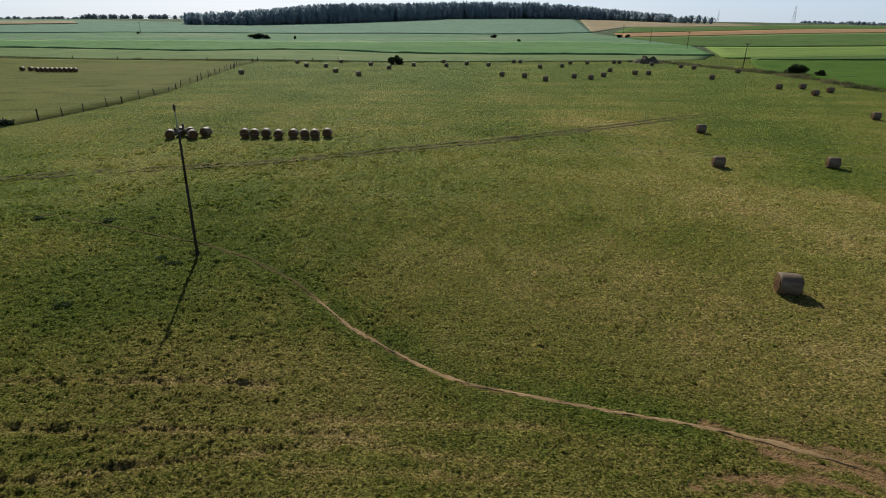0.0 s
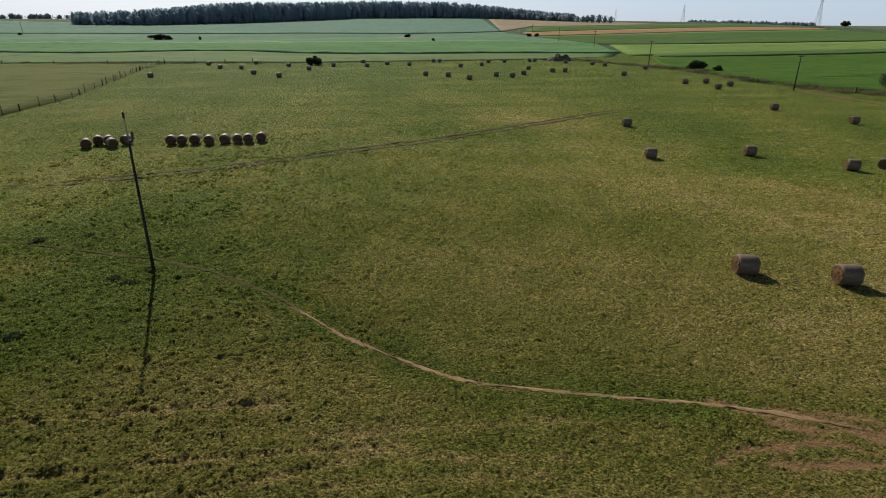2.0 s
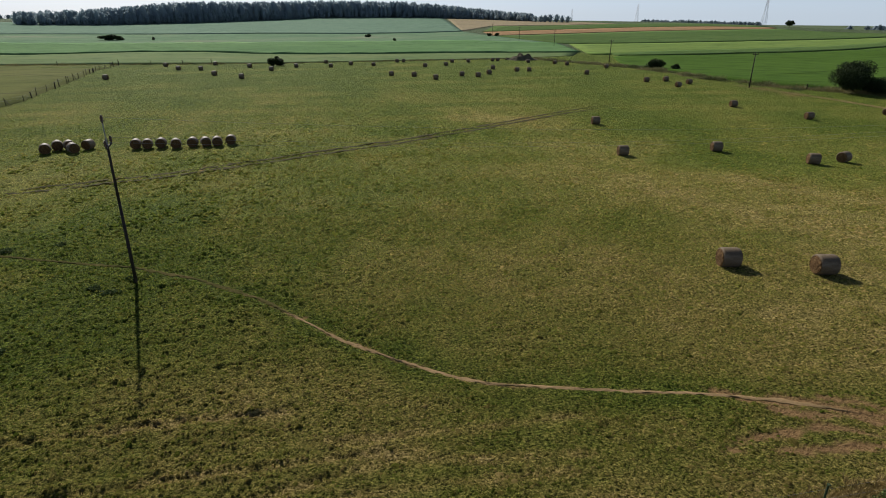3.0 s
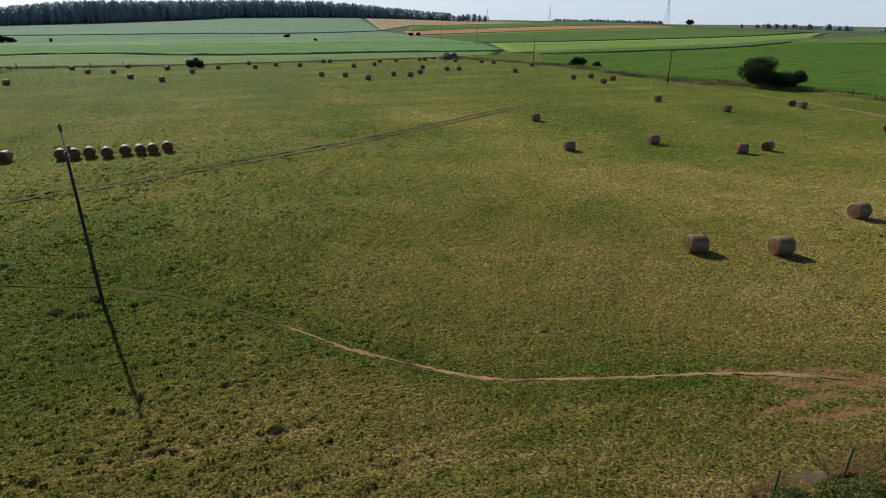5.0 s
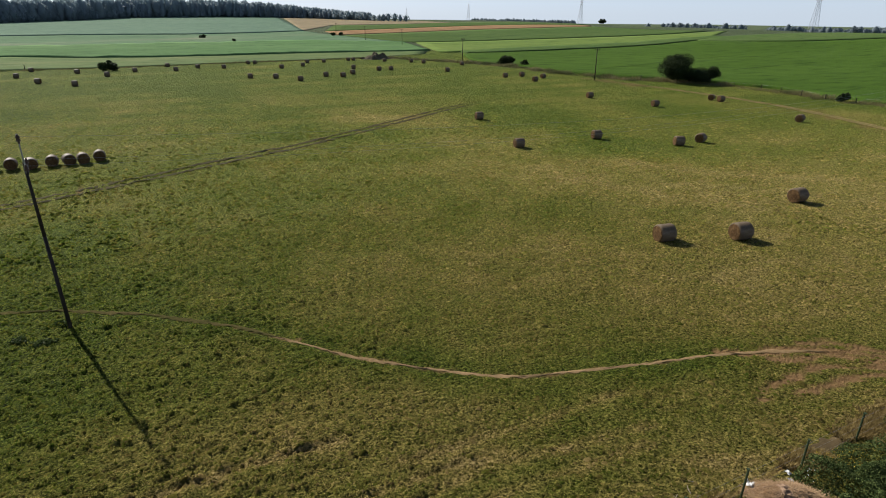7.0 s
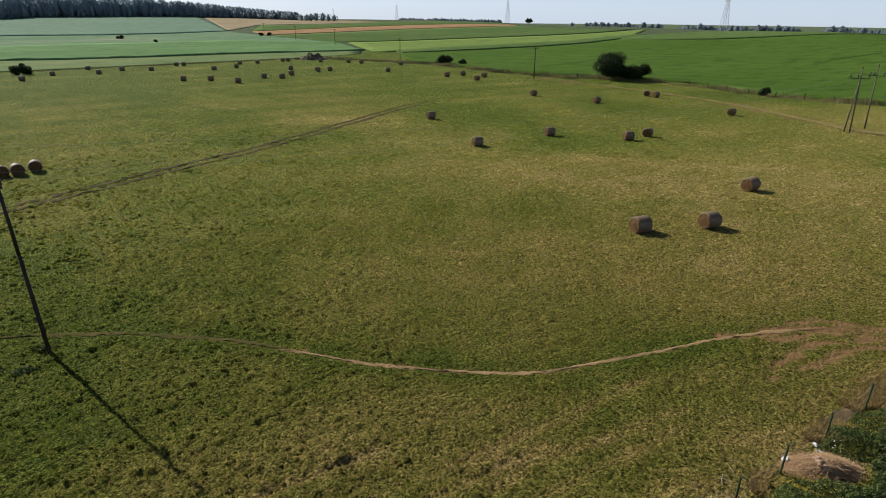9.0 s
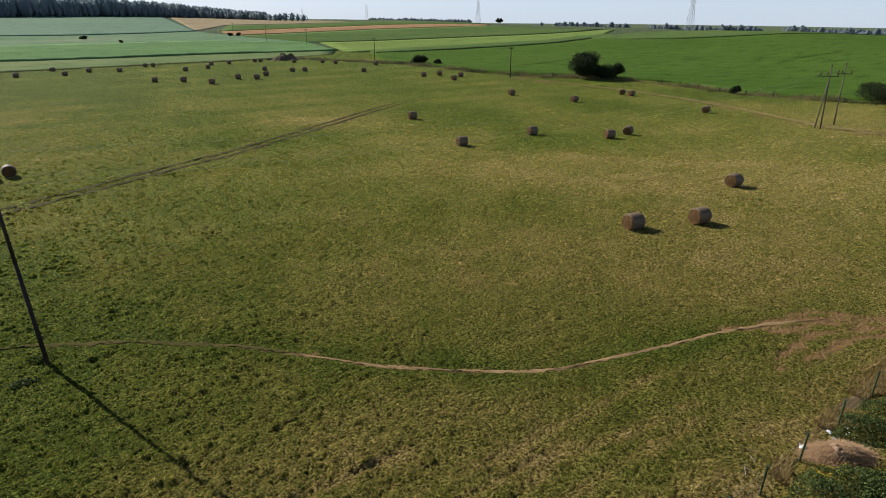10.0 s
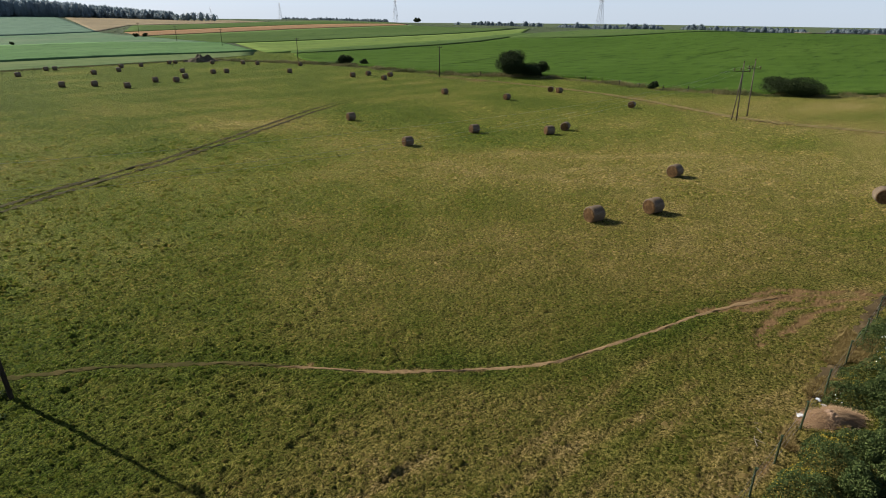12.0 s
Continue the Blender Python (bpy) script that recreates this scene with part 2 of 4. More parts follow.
def tussock_material():
    m, n, l = material("turf_hummock")
    k = math_node(n, l, "ADD", attribute(n, "dry"), math_node(n, l, "MULTIPLY", math_node(n, l, "SUBTRACT", attribute(n, "tint"), 0.5), 0.7))
    fine = noise_node(n, l, 22.0, 4, 0.8)
    k = math_node(n, l, "ADD", k, math_node(n, l, "MULTIPLY", math_node(n, l, "SUBTRACT", fine, 0.5), 1.5))
    shade = math_node(n, l, "ADD", math_node(n, l, "MULTIPLY", attribute(n, "brightness"), 0.5), 0.54)
    finish(n, l, mix_node(n, l, 1.0, ramp_node(n, l, k, GRASS), shade, "MULTIPLY"), 0.9, fine, 1.0, 0.2, through_light=0.75, gloss=0.0)
    return m


def varied(name, stops, scale, rough=0.85, fine=None, strength=0.3, distance=0.02, stretch=None, through_light=0.0, metal=0.0, gloss=0.1):
    """A surface whose colour wanders over the stops at two scales."""
    m, n, l = material(name)
    big, small = noise_node(n, l, scale, 5, 0.6, stretch=stretch), noise_node(n, l, fine or scale * 9, 5, 0.7, stretch=stretch)
    k = math_node(n, l, "ADD", math_node(n, l, "MULTIPLY", big, 0.6), math_node(n, l, "MULTIPLY", small, 0.4))
    k = math_node(n, l, "ADD", math_node(n, l, "MULTIPLY", math_node(n, l, "SUBTRACT", k, 0.5), 2.2), 0.5)
    finish(n, l, ramp_node(n, l, k, stops), rough, small, strength, distance, metal, through_light, gloss)
    return m


def leaf_material(name, dark, light, through_light=0.25, gloss=0.04):
    m, n, l = material(name)
    c = ramp_node(n, l, attribute(n, "tint"), ((0.0, dark), (1.0, light)))
    finish(n, l, c, 0.6, through_light=through_light, gloss=gloss)
    return m


def crop_material(name, stops, rows=None, scale=0.02):
    """A crop's canopy: slow patches, fine leaf mottle and, where given, drill rows at that angle."""
    m, n, l = material(name)
    big, mid, small = noise_node(n, l, scale, 4, 0.6, stretch=(0.45, 1, 1)), noise_node(n, l, scale * 8, 5, 0.65, stretch=(0.25, 1, 1)), noise_node(n, l, 1.3, 3, 0.6)
    k = math_node(n, l, "ADD", math_node(n, l, "MULTIPLY", big, 0.5), math_node(n, l, "MULTIPLY", mid, 0.3))
    k = math_node(n, l, "ADD", k, math_node(n, l, "MULTIPLY", small, 0.2))
    if rows is not None:
        tc, mp, wv = n.new("ShaderNodeTexCoord"), n.new("ShaderNodeMapping"), n.new("ShaderNodeTexWave")
        mp.inputs["Rotation"].default_value = (0, 0, radians(rows))
        wv.inputs["Scale"].default_value, wv.inputs["Distortion"].default_value, wv.inputs["Detail"].default_value = 0.03, 6.0, 3
        l.new(tc.outputs["Object"], mp.inputs[0])
        l.new(mp.outputs[0], wv.inputs[0])
        k = math_node(n, l, "ADD", math_node(n, l, "MULTIPLY", k, 0.85), math_node(n, l, "MULTIPLY", wv.outputs["Fac"], 0.06))
    k = math_node(n, l, "ADD", math_node(n, l, "MULTIPLY", math_node(n, l, "SUBTRACT", k, 0.5), 2.4), 0.5)
    lodged = ramp_node(n, l, noise_node(n, l, 0.28, 6, 0.62, stretch=(0.35, 1, 1)), ((0.32, (0.55, 0.58, 0.6)), (0.46, (0.97, 0.97, 0.97)), (0.7, (1.1, 1.06, 1.0))))
    finish(n, l, mix_node(n, l, 1.0, ramp_node(n, l, k, stops), lodged, "MULTIPLY"), 0.95, small, 0.8, 0.4, gloss=0.012)
    return m


M_MEADOW, M_GRASS, M_TUSSOCK = meadow_material(), grass_material(), tussock_material()
M_SOIL = varied("trodden_soil", ((0.0, (0.065, 0.055, 0.023)), (0.3, (0.135, 0.094, 0.047)), (0.6, (0.205, 0.138, 0.069)), (1.0, (0.30, 0.205, 0.108))), 0.8, 0.95, 9, 0.8, 0.04, gloss=0.01)
M_FENCESOIL = varied("fence_line_soil", ((0.0, (0.040, 0.030, 0.015)), (0.5, (0.075, 0.055, 0.028)), (1.0, (0.12, 0.088, 0.046))), 0.9, 0.95, 12, 0.8, 0.05, gloss=0.01)
M_TRACK = varied("track_soil", ((0.0, (0.032, 0.031, 0.013)), (0.5, (0.056, 0.050, 0.022)), (1.0, (0.090, 0.076, 0.036))), 0.7, 0.95, 9, 0.8, 0.05, gloss=0.02)
# dark strip colour: the groove's shade painted in with a little trodden soil
M_GROOVE = varied("shaded_groove_soil", ((0.0, (0.030, 0.034, 0.010)), (0.5, (0.060, 0.054, 0.020)), (1.0, (0.115, 0.085, 0.038))), 0.7, 0.95, 9, 0.8, 0.05, gloss=0.0)
M_STRAW = varied("straw", ((0.0, (0.0429, 0.0218, 0.0078)), (0.45, (0.1053, 0.0577, 0.0226)), (1.0, (0.2106, 0.1326, 0.0562))), 5.0, 0.85, 60, 1.0, 0.03)
M_OLDSTRAW = varied("old_straw", ((0.0, (0.17, 0.105, 0.065)), (0.5, (0.29, 0.195, 0.125)), (1.0, (0.42, 0.30, 0.20))), 2.0, 0.85, 26, 0.9, 0.05)
M_NET = varied("net_wrap", ((0.0, (0.0723, 0.051, 0.0306)), (0.5, (0.1403, 0.1037, 0.0646)), (1.0, (0.255, 0.204, 0.1403))), 2.5, 0.6, 45, 0.8, 0.02, stretch=(0.25, 1, 1), gloss=0.08)
M_WOOD = varied("weathered_wood", ((0.0, (0.06, 0.048, 0.035)), (0.5, (0.11, 0.09, 0.068)), (1.0, (0.19, 0.165, 0.13))), 3.0, 0.85, 30, 0.5, 0.01, stretch=(1, 1, 0.12))
M_POLE = varied("tarred_wood", ((0.0, (0.0196, 0.0154, 0.0119)), (0.5, (0.0385, 0.0308, 0.0238)), (1.0, (0.07, 0.0574, 0.0441))), 3.0, 0.8, 30, 0.5, 0.01, stretch=(1, 1, 0.1))
M_STEEL = varied("galvanised_steel", ((0.0, (0.22, 0.23, 0.24)), (1.0, (0.42, 0.43, 0.44))), 6, 0.45, metal=0.8)
M_GREENPOST = varied("green_painted_steel", ((0.0, (0.028, 0.042, 0.018)), (1.0, (0.06, 0.078, 0.036))), 8, 0.6)
M_INSULATOR = varied("brown_porcelain", ((0.0, (0.05, 0.03, 0.02)), (1.0, (0.10, 0.06, 0.04))), 20, 0.25)
M_WIRE = varied("aluminium_wire", ((0.0, (0.35, 0.36, 0.37)), (1.0, (0.5, 0.5, 0.5))), 3, 0.35, metal=0.9)
M_BARK = varied("bark", ((0.0, (0.04, 0.03, 0.02)), (1.0, (0.12, 0.09, 0.065))), 3, 0.9)
M_LEAF = leaf_material("bush_leaves", (0.013, 0.021, 0.009), (0.038, 0.052, 0.018))
M_HEDGE = leaf_material("verge_growth", (0.050, 0.068, 0.020), (0.19, 0.165, 0.070))
# both distant leaf colours have the pale blue of air haze mixed in
M_WOODS = leaf_material("hazed_forest_leaves", (0.098, 0.124, 0.132), (0.135, 0.164, 0.172), 1.0, 0.14)
M_FARWOODS = leaf_material("hazed_far_tree_leaves", (0.075, 0.096, 0.102), (0.110, 0.132, 0.138), 0.7)
M_WEED = leaf_material("weed_leaves", (0.018, 0.034, 0.010), (0.094, 0.118, 0.036))
M_DRYWEED = leaf_material("dry_weeds", (0.12, 0.088, 0.030), (0.27, 0.20, 0.078))
M_HAYSTALK = leaf_material("hay_stalks", (0.21, 0.132, 0.070), (0.43, 0.30, 0.170))
M_YELLOW = leaf_material("yellow_petals", (0.24, 0.18, 0.02), (0.40, 0.30, 0.04))
M_WHITE = leaf_material("white_petals", (0.6, 0.6, 0.52), (0.8, 0.8, 0.75))
M_ROAD = varied("dusty_road", ((0.0, (0.1294, 0.1035, 0.0428)), (0.5, (0.1969, 0.1508, 0.0675)), (1.0, (0.27, 0.2048, 0.1013))), 0.5, 0.95, 6, 0.6, 0.04, gloss=0.0)
M_ROADEDGE = varied("worn_roadside", ((0.0, (0.100, 0.098, 0.026)), (0.5, (0.128, 0.112, 0.036)), (1.0, (0.165, 0.132, 0.052))), 0.5, 0.95, 5, 0.6, 0.04, gloss=0.0)
# crop green darkened in the colour for the shade down in the wheel gaps
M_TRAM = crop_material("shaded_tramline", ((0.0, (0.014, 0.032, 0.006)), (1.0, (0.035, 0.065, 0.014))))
M_PLASTIC = varied("white_plastic", ((0.0, (0.38, 0.38, 0.36)), (1.0, (0.6, 0.6, 0.58))), 6, 0.5)
M_DRYSTICK = varied("bleached_stick", ((0.0, (0.26, 0.21, 0.15)), (1.0, (0.48, 0.42, 0.33))), 6, 0.85)
M_BRUSH = varied("heaped_earth", ((0.0, (0.06, 0.05, 0.03)), (0.5, (0.10, 0.085, 0.05)), (1.0, (0.16, 0.13, 0.08))), 0.6, 0.95, 5, 0.9, 0.2)
M_LEFTFIELD = crop_material("dry_pasture", ((0.0, (0.0703, 0.0834, 0.0185)), (0.5, (0.0955, 0.1046, 0.0271)), (1.0, (0.1379, 0.1298, 0.0442))), scale=0.03)
M_ROUGHSTRIP = crop_material("rough_grass", ((0.0, (0.0794, 0.1285, 0.0444)), (0.5, (0.1229, 0.1673, 0.0646)), (1.0, (0.1943, 0.1995, 0.0928))))
# some blue of the hazy distance is mixed into this green
M_DARKCROP = crop_material("dark_green_crop", ((0.0, (0.0681, 0.1364, 0.0476)), (0.5, (0.0964, 0.1777, 0.0656)), (1.0, (0.1362, 0.2189, 0.0904))))
M_MIDCROP = crop_material("mid_green_crop", ((0.0, (0.0538, 0.0918, 0.0252)), (0.5, (0.0739, 0.1187, 0.0336)), (1.0, (0.1053, 0.1456, 0.048))))
# paler and bluer than the pasture itself: haze put into the colour
M_OLIVE = crop_material("pale_green_pasture", ((0.0, (0.0883, 0.1598, 0.0823)), (0.5, (0.1177, 0.19, 0.1018)), (0.72, (0.1669, 0.2102, 0.1259)), (1.0, (0.3042, 0.227, 0.1696))))
# the blue cast here is distance haze put into the crop's colour
M_HILL = crop_material("hazed_hill_crop", ((0.0, (0.107, 0.1761, 0.1158)), (0.5, (0.1314, 0.2033, 0.136)), (1.0, (0.1599, 0.2303, 0.1546))), rows=20)
M_STUBBLE = crop_material("stubble", ((0.0, (0.20, 0.165, 0.095)), (0.5, (0.27, 0.22, 0.135)), (1.0, (0.36, 0.29, 0.19))), rows=70)
M_PLOUGH = crop_material("dry_orange_field", ((0.0, (0.209, 0.1283, 0.065)), (0.5, (0.266, 0.1662, 0.085)), (1.0, (0.323, 0.209, 0.11))))
M_LIGHTCROP = crop_material("yellow_green_crop", ((0.0, (0.0968, 0.1552, 0.0354)), (0.5, (0.1392, 0.1962, 0.0506)), (1.0, (0.1876, 0.236, 0.0696))), rows=-70)
M_BRIGHT = crop_material("bright_green_crop", ((0.0, (0.0423, 0.0826, 0.012)), (0.5, (0.0582, 0.1049, 0.0168)), (1.0, (0.0846, 0.1371, 0.0264))), rows=-35)


# ---- building helpers ----
def mesh_object(name, verts, faces, mat, parent=None, smooth=False, **attrs):
    """A mesh object from plain lists or arrays, with float attributes a vertex."""
    me = bpy.data.meshes.new(name)
    verts, faces = np.asarray(verts, np.float32), faces if isinstance(faces, list) else np.asarray(faces, np.int32)
    if isinstance(faces, list):
        me.from_pydata(verts.tolist(), [], faces)
    else:
        k = faces.shape[1]
        me.vertices.add(len(verts))
        me.vertices.foreach_set("co", verts.ravel())
        me.loops.add(faces.size)
        me.loops.foreach_set("vertex_index", faces.ravel())
        me.polygons.add(len(faces))
        me.polygons.foreach_set("loop_start", np.arange(0, faces.size, k, dtype=np.int32))
        me.update(calc_edges=True)
    if smooth:
        me.polygons.foreach_set("use_smooth", np.ones(len(me.polygons), bool))
    for key, values in attrs.items():
        a = me.attributes.new(key, "FLOAT", "POINT")
        a.data.foreach_set("value", np.asarray(values, np.float32).ravel())
    me.materials.append(mat)
    ob = new(name, me)
    ob.parent = parent
    return ob


def part(name, bm, mat, parent=None, label="", smooth=False):
    """Links a bmesh as one mesh object under a thing or under a part."""
    me = bpy.data.meshes.new(name)
    bm.to_mesh(me)
    bm.free()
    if smooth:
        me.polygons.foreach_set("use_smooth", np.ones(len(me.polygons), bool))
    me.materials.append(mat)
    ob = new(name, me)
    ob.parent = parent
    return tagged(ob, label)


def thing(name, label, category, group="", kind="", at=None):
    ob = new(name)
    ob.empty_display_size = 0.3
    if at is not None:
        ob.matrix_basis = at
    return tagged(ob, label, category, group, kind)


def tube(bm, a, b, r0, r1=None, sides=8):
    """A tapered round bar from a to b."""
    a, b = Vector(a), Vector(b)
    m = look(a, b).to_3x3()
    rings = []
    for p, r in ((a, r0), (b, r0 if r1 is None else r1)):
        rings.append([bm.verts.new(p + m @ Vector((r * math.cos(2 * math.pi * i / sides), r * math.sin(2 * math.pi * i / sides), 0))) for i in range(sides)])
    for i in range(sides):
        j = (i + 1) % sides
        bm.faces.new((rings[0][i], rings[1][i], rings[1][j], rings[0][j]))
    bm.faces.new(rings[0])
    bm.faces.new(rings[1][::-1])


def box(bm, centre, size, turn=None):
    made = bmesh.ops.create_cube(bm, size=1.0)["verts"]
    m = Matrix.Translation(centre) @ (turn.to_4x4() if turn else Matrix()) @ Matrix.Diagonal((*size, 1))
    bmesh.ops.transform(bm, matrix=m, verts=made)


def resample(line, count):
    line = np.array(line, float)
    s = np.concatenate([[0], np.cumsum(np.hypot(*np.diff(line, axis=0).T))])
    k = np.linspace(0, s[-1], count)
    return np.column_stack([np.interp(k, s, line[:, 0]), np.interp(k, s, line[:, 1])])


def sheet(name, near, far, up, mat, label, category, columns=40, rows=14, rag=0.0, kind="structure"):
    """A field between a near and a far edge, standing up above the ground, with sides that go down into it."""
    a, b = resample(near, columns), resample(far, columns)
    k = np.linspace(0, 1, rows)[:, None, None]
    grid = a[None] * (1 - k) + b[None] * k
    x, y = grid[..., 0], grid[..., 1]
    z = land(x, y) + up
    if rag:
        z = z + rag * lattice(x, y, 6, 31, 3)
    verts = np.stack([x, y, z], -1).reshape(-1, 3)
    idx = np.arange(rows * columns).reshape(rows, columns)
    faces = np.stack([idx[:-1, :-1], idx[:-1, 1:], idx[1:, 1:], idx[1:, :-1]], -1).reshape(-1, 4)
    rim = np.concatenate([idx[0], idx[1:, -1], idx[-1, -2::-1], idx[-2:0:-1, 0]])
    low = verts[rim].copy()
    low[:, 2] -= up + 0.6
    base = len(verts)
    verts = np.vstack([verts, low])
    j = np.arange(len(rim))
    nxt = (j + 1) % len(rim)
    faces = np.vstack([faces, np.stack([rim[nxt], rim[j], base + j, base + nxt], -1)])
    return tagged(mesh_object(name, verts, faces, mat), label, category, kind=kind)


def leaves(points, size, rng, lean=1.0):
    """Small folded leaf sprays (two triangles each) at the points: vertices, faces, tints."""
    n = len(points)
    d1 = rng.normal(size=(n, 3)) * (1, 1, lean)
    d1 /= np.linalg.norm(d1, axis=1)[:, None] + 1e-9
    d2 = np.cross(d1, rng.normal(size=(n, 3)))
    d2 /= np.linalg.norm(d2, axis=1)[:, None] + 1e-9
    s = (size * rng.uniform(0.6, 1.4, n))[:, None]
    p = points
    v = np.stack([p - d1 * s, p + d2 * s * 0.55, p + d1 * s, p - d2 * s * 0.55], 1)
    v[:, 1] += np.cross(d1, d2) * s * 0.25
    f = np.arange(n * 4).reshape(n, 4)
    tri = np.concatenate([f[:, [0, 1, 2]], f[:, [0, 2, 3]]])
    return v.reshape(-1, 3), tri, np.repeat(rng.uniform(0, 1, n), 4)


def lobed(rng, count, radii, lobes=9, flat=0.12):
    """Places in a crown of several overlapping lobes, denser towards their skins."""
    rx, ry, rz = radii
    c = rng.normal(size=(lobes, 3))
    c /= np.linalg.norm(c, axis=1)[:, None]
    c *= rng.uniform(0.25, 0.80, (lobes, 1))
    c[:, 2] = c[:, 2] * 0.8
    r = rng.uniform(0.20, 0.46, lobes)
    which = rng.randint(0, lobes, count)
    d = rng.normal(size=(count, 3))
    d /= np.linalg.norm(d, axis=1)[:, None]
    q = c[which] + d * (r[which] * rng.uniform(0.30, 1.08, count) ** 0.6 * np.where(rng.uniform(0, 1, count) < 0.10, rng.uniform(1.0, 1.35, count), 1.0))[:, None]
    q = q * (rx, ry, rz)
    return q


# ---- ground ----
def axis(lo, hi, step, reach, count):
    """Even steps from lo to hi, then ever longer ones out to the horizon."""
    mid = np.arange(lo, hi, step)
    k = np.linspace(0, 1, count + 1)[1:]
    grow = 60 * (np.exp(k * math.log(reach / 60 + 1)) - 1)
    grow = np.maximum(grow, step * np.arange(1, count + 1))
    return np.concatenate([lo - grow[::-1], mid, mid[-1] + grow])


def lift(x, y):
    """How far the tussocks raise the turf."""
    rut = np.zeros(np.shape(x))
    for line in RUTS:
        rut = np.maximum(rut, np.exp(-(near_line(x, y, line) / 0.15) ** 2))
    worn = ramp(0.15, 0.6, np.minimum(near_line(x, y, FOOTPATH), 0.25 + near_line(x, y, BRANCHES[1])))
    return worn * rough(x, y) * ramp(75, 45, np.hypot(x - 3, y - 26)) * (0.10 * np.abs(lattice(x, y, 0.42, 41)) + 0.07 * np.abs(lattice(x, y, 0.27, 43)) + 0.05 * lattice(x, y, 2.4, 42) - 0.08 * rut)


def build_ground():
    gx, gy = axis(-28, 30, 0.12, 4600, 115), axis(9, 44, 0.12, 4600, 120)
    x, y = np.meshgrid(gx, gy)
    b = bareness(x, y)
    z = land(x, y) + lift(x, y) * (1 - 0.6 * b) - 0.03 * b
    idx = np.arange(x.size).reshape(x.shape)
    faces = np.stack([idx[:-1, :-1], idx[:-1, 1:], idx[1:, 1:], idx[1:, :-1]], -1).reshape(-1, 4)
    ob = mesh_object("ground", np.stack([x, y, z], -1).reshape(-1, 3), faces, M_MEADOW, smooth=True, dry=dryness(x, y), bare=b, backlit=ramp(10, 64, np.hypot(x + 6, y - 4)), country=ramp(240, 330, np.hypot(x, y)))
    return tagged(ob, "mown olive-green meadow with dry straw-coloured patches", "ground", kind="structure")


def ribbon(name, line, width, mat, label, category, rise=0.03, step=0.12, wander=0.25, taper=2.5):
    """A worn strip with ragged edges along a line."""
    line = np.array(line, float)
    total = np.hypot(*np.diff(line, axis=0).T).sum()
    n = int(total / step)
    c = resample(line, n)
    for _ in range(int(0.9 / step)):
        c[1:-1] = (c[:-2] + 2 * c[1:-1] + c[2:]) / 4
    t = np.gradient(c, axis=0)
    t /= np.linalg.norm(t, axis=1)[:, None]
    side = np.column_stack([-t[:, 1], t[:, 0]])
    s = np.arange(n) * step
    rows = []
    for k in (-1, -0.5, 0, 0.5, 1):
        w = width * ramp(0, taper, s) * ramp(s[-1], s[-1] - taper, s) * (0.45 + 0.55 * ramp(0.22, 0.5, s / s[-1]) if name == "footpath" else 1.0) * 0.5 * k * (1 + wander * waves(s, s * 0 + 7 * k, 0.55, 51) + wander * waves(s, s * 0 + 3 * k, 2.7, 52))
        p = c + side * w[:, None]
        z = land(p[:, 0], p[:, 1]) + lift(p[:, 0], p[:, 1]) + rise - (0.02 if abs(k) == 1 else 0.008 * (1 - abs(k)))
        rows.append(np.column_stack([p, z]))
    v = np.stack(rows, 1)
    idx = np.arange(n * 5).reshape(n, 5)
    f = np.stack([idx[:-1, 1:], idx[:-1, :-1], idx[1:, :-1], idx[1:, 1:]], -1).reshape(-1, 4)
    return tagged(mesh_object(name, v.reshape(-1, 3), f, mat, smooth=True), label, category, kind="structure")


build_ground()
ribbon("path_groove", FOOTPATH[:8], 0.25, M_GROOVE, "narrow grassy groove where the sheep path fades out, its shade in the colour", "path", 0.035, 0.08, 0.5)
ribbon("footpath", FOOTPATH[4:18], 0.19, M_SOIL, "narrow trodden bare-earth sheep path winding through the grass", "path", 0.012, 0.08, 0.5)
ribbon("bare_strip", FENCE_STRIP, 0.44, M_FENCESOIL, "dark bare soil along the foot of the steel post fence", "bare soil", 0.03, 0.10, 0.5)
for off, nm in ((-0.75, "wheel_rut"), (0.75, "wheel_rut")):
    ribbon(nm, [(px - off * 0.4, py + off * 0.9) for px, py in FARM_TRACK], 0.55, M_TRACK, "dark worn wheel rut of a farm track across the meadow", "wheel rut", 0.05, 0.3, 0.4, 22)
ribbon("dirt_road", DIRT_ROAD[1:], 1.5, M_ROADEDGE, "worn olive-brown dirt road along the weedy verge", "dirt road", 0.05, 0.4, 0.4)
for off in (-0.7, 0.7):
    ribbon("dirt_road_rut", [(px + off, py + 0.3 * off) for px, py in DIRT_ROAD], 0.4, M_ROAD, "pale dusty wheel rut of a dirt road along the hedge", "dirt road", 0.08, 0.4, 0.4)

# ---- fields beyond the meadow ----
sheet("pasture", [(-66.5, 55), (-66, 66), (-62.5, 82.3), (-59.4, 91), (-57.2, 100), (-55.3, 110), (-54, 118), (-55.2, 131), (-56.2, 143), (-57.2, 155), (-59.7, 170), (-62.2, 185), (-62.2, 208)], [(-330, 30), (-330, 215)], 0.016, M_LEFTFIELD, "dry olive-brown pasture beyond the wooden fence", "pasture", 60, 40)
sheet("rough_strip", [(-330, 222), (-155, 218), (-123, 210), (-70, 212), (-15, 206), (16, 209), (72, 217), (100, 225)], [(-330, 287), (-191, 274), (-108, 260), (-70, 273), (-45, 270), (0, 248), (55, 250), (112, 246)], 0.05, M_ROUGHSTRIP, "strip of rough pale grass behind the meadow", "grass strip", 60, 10)
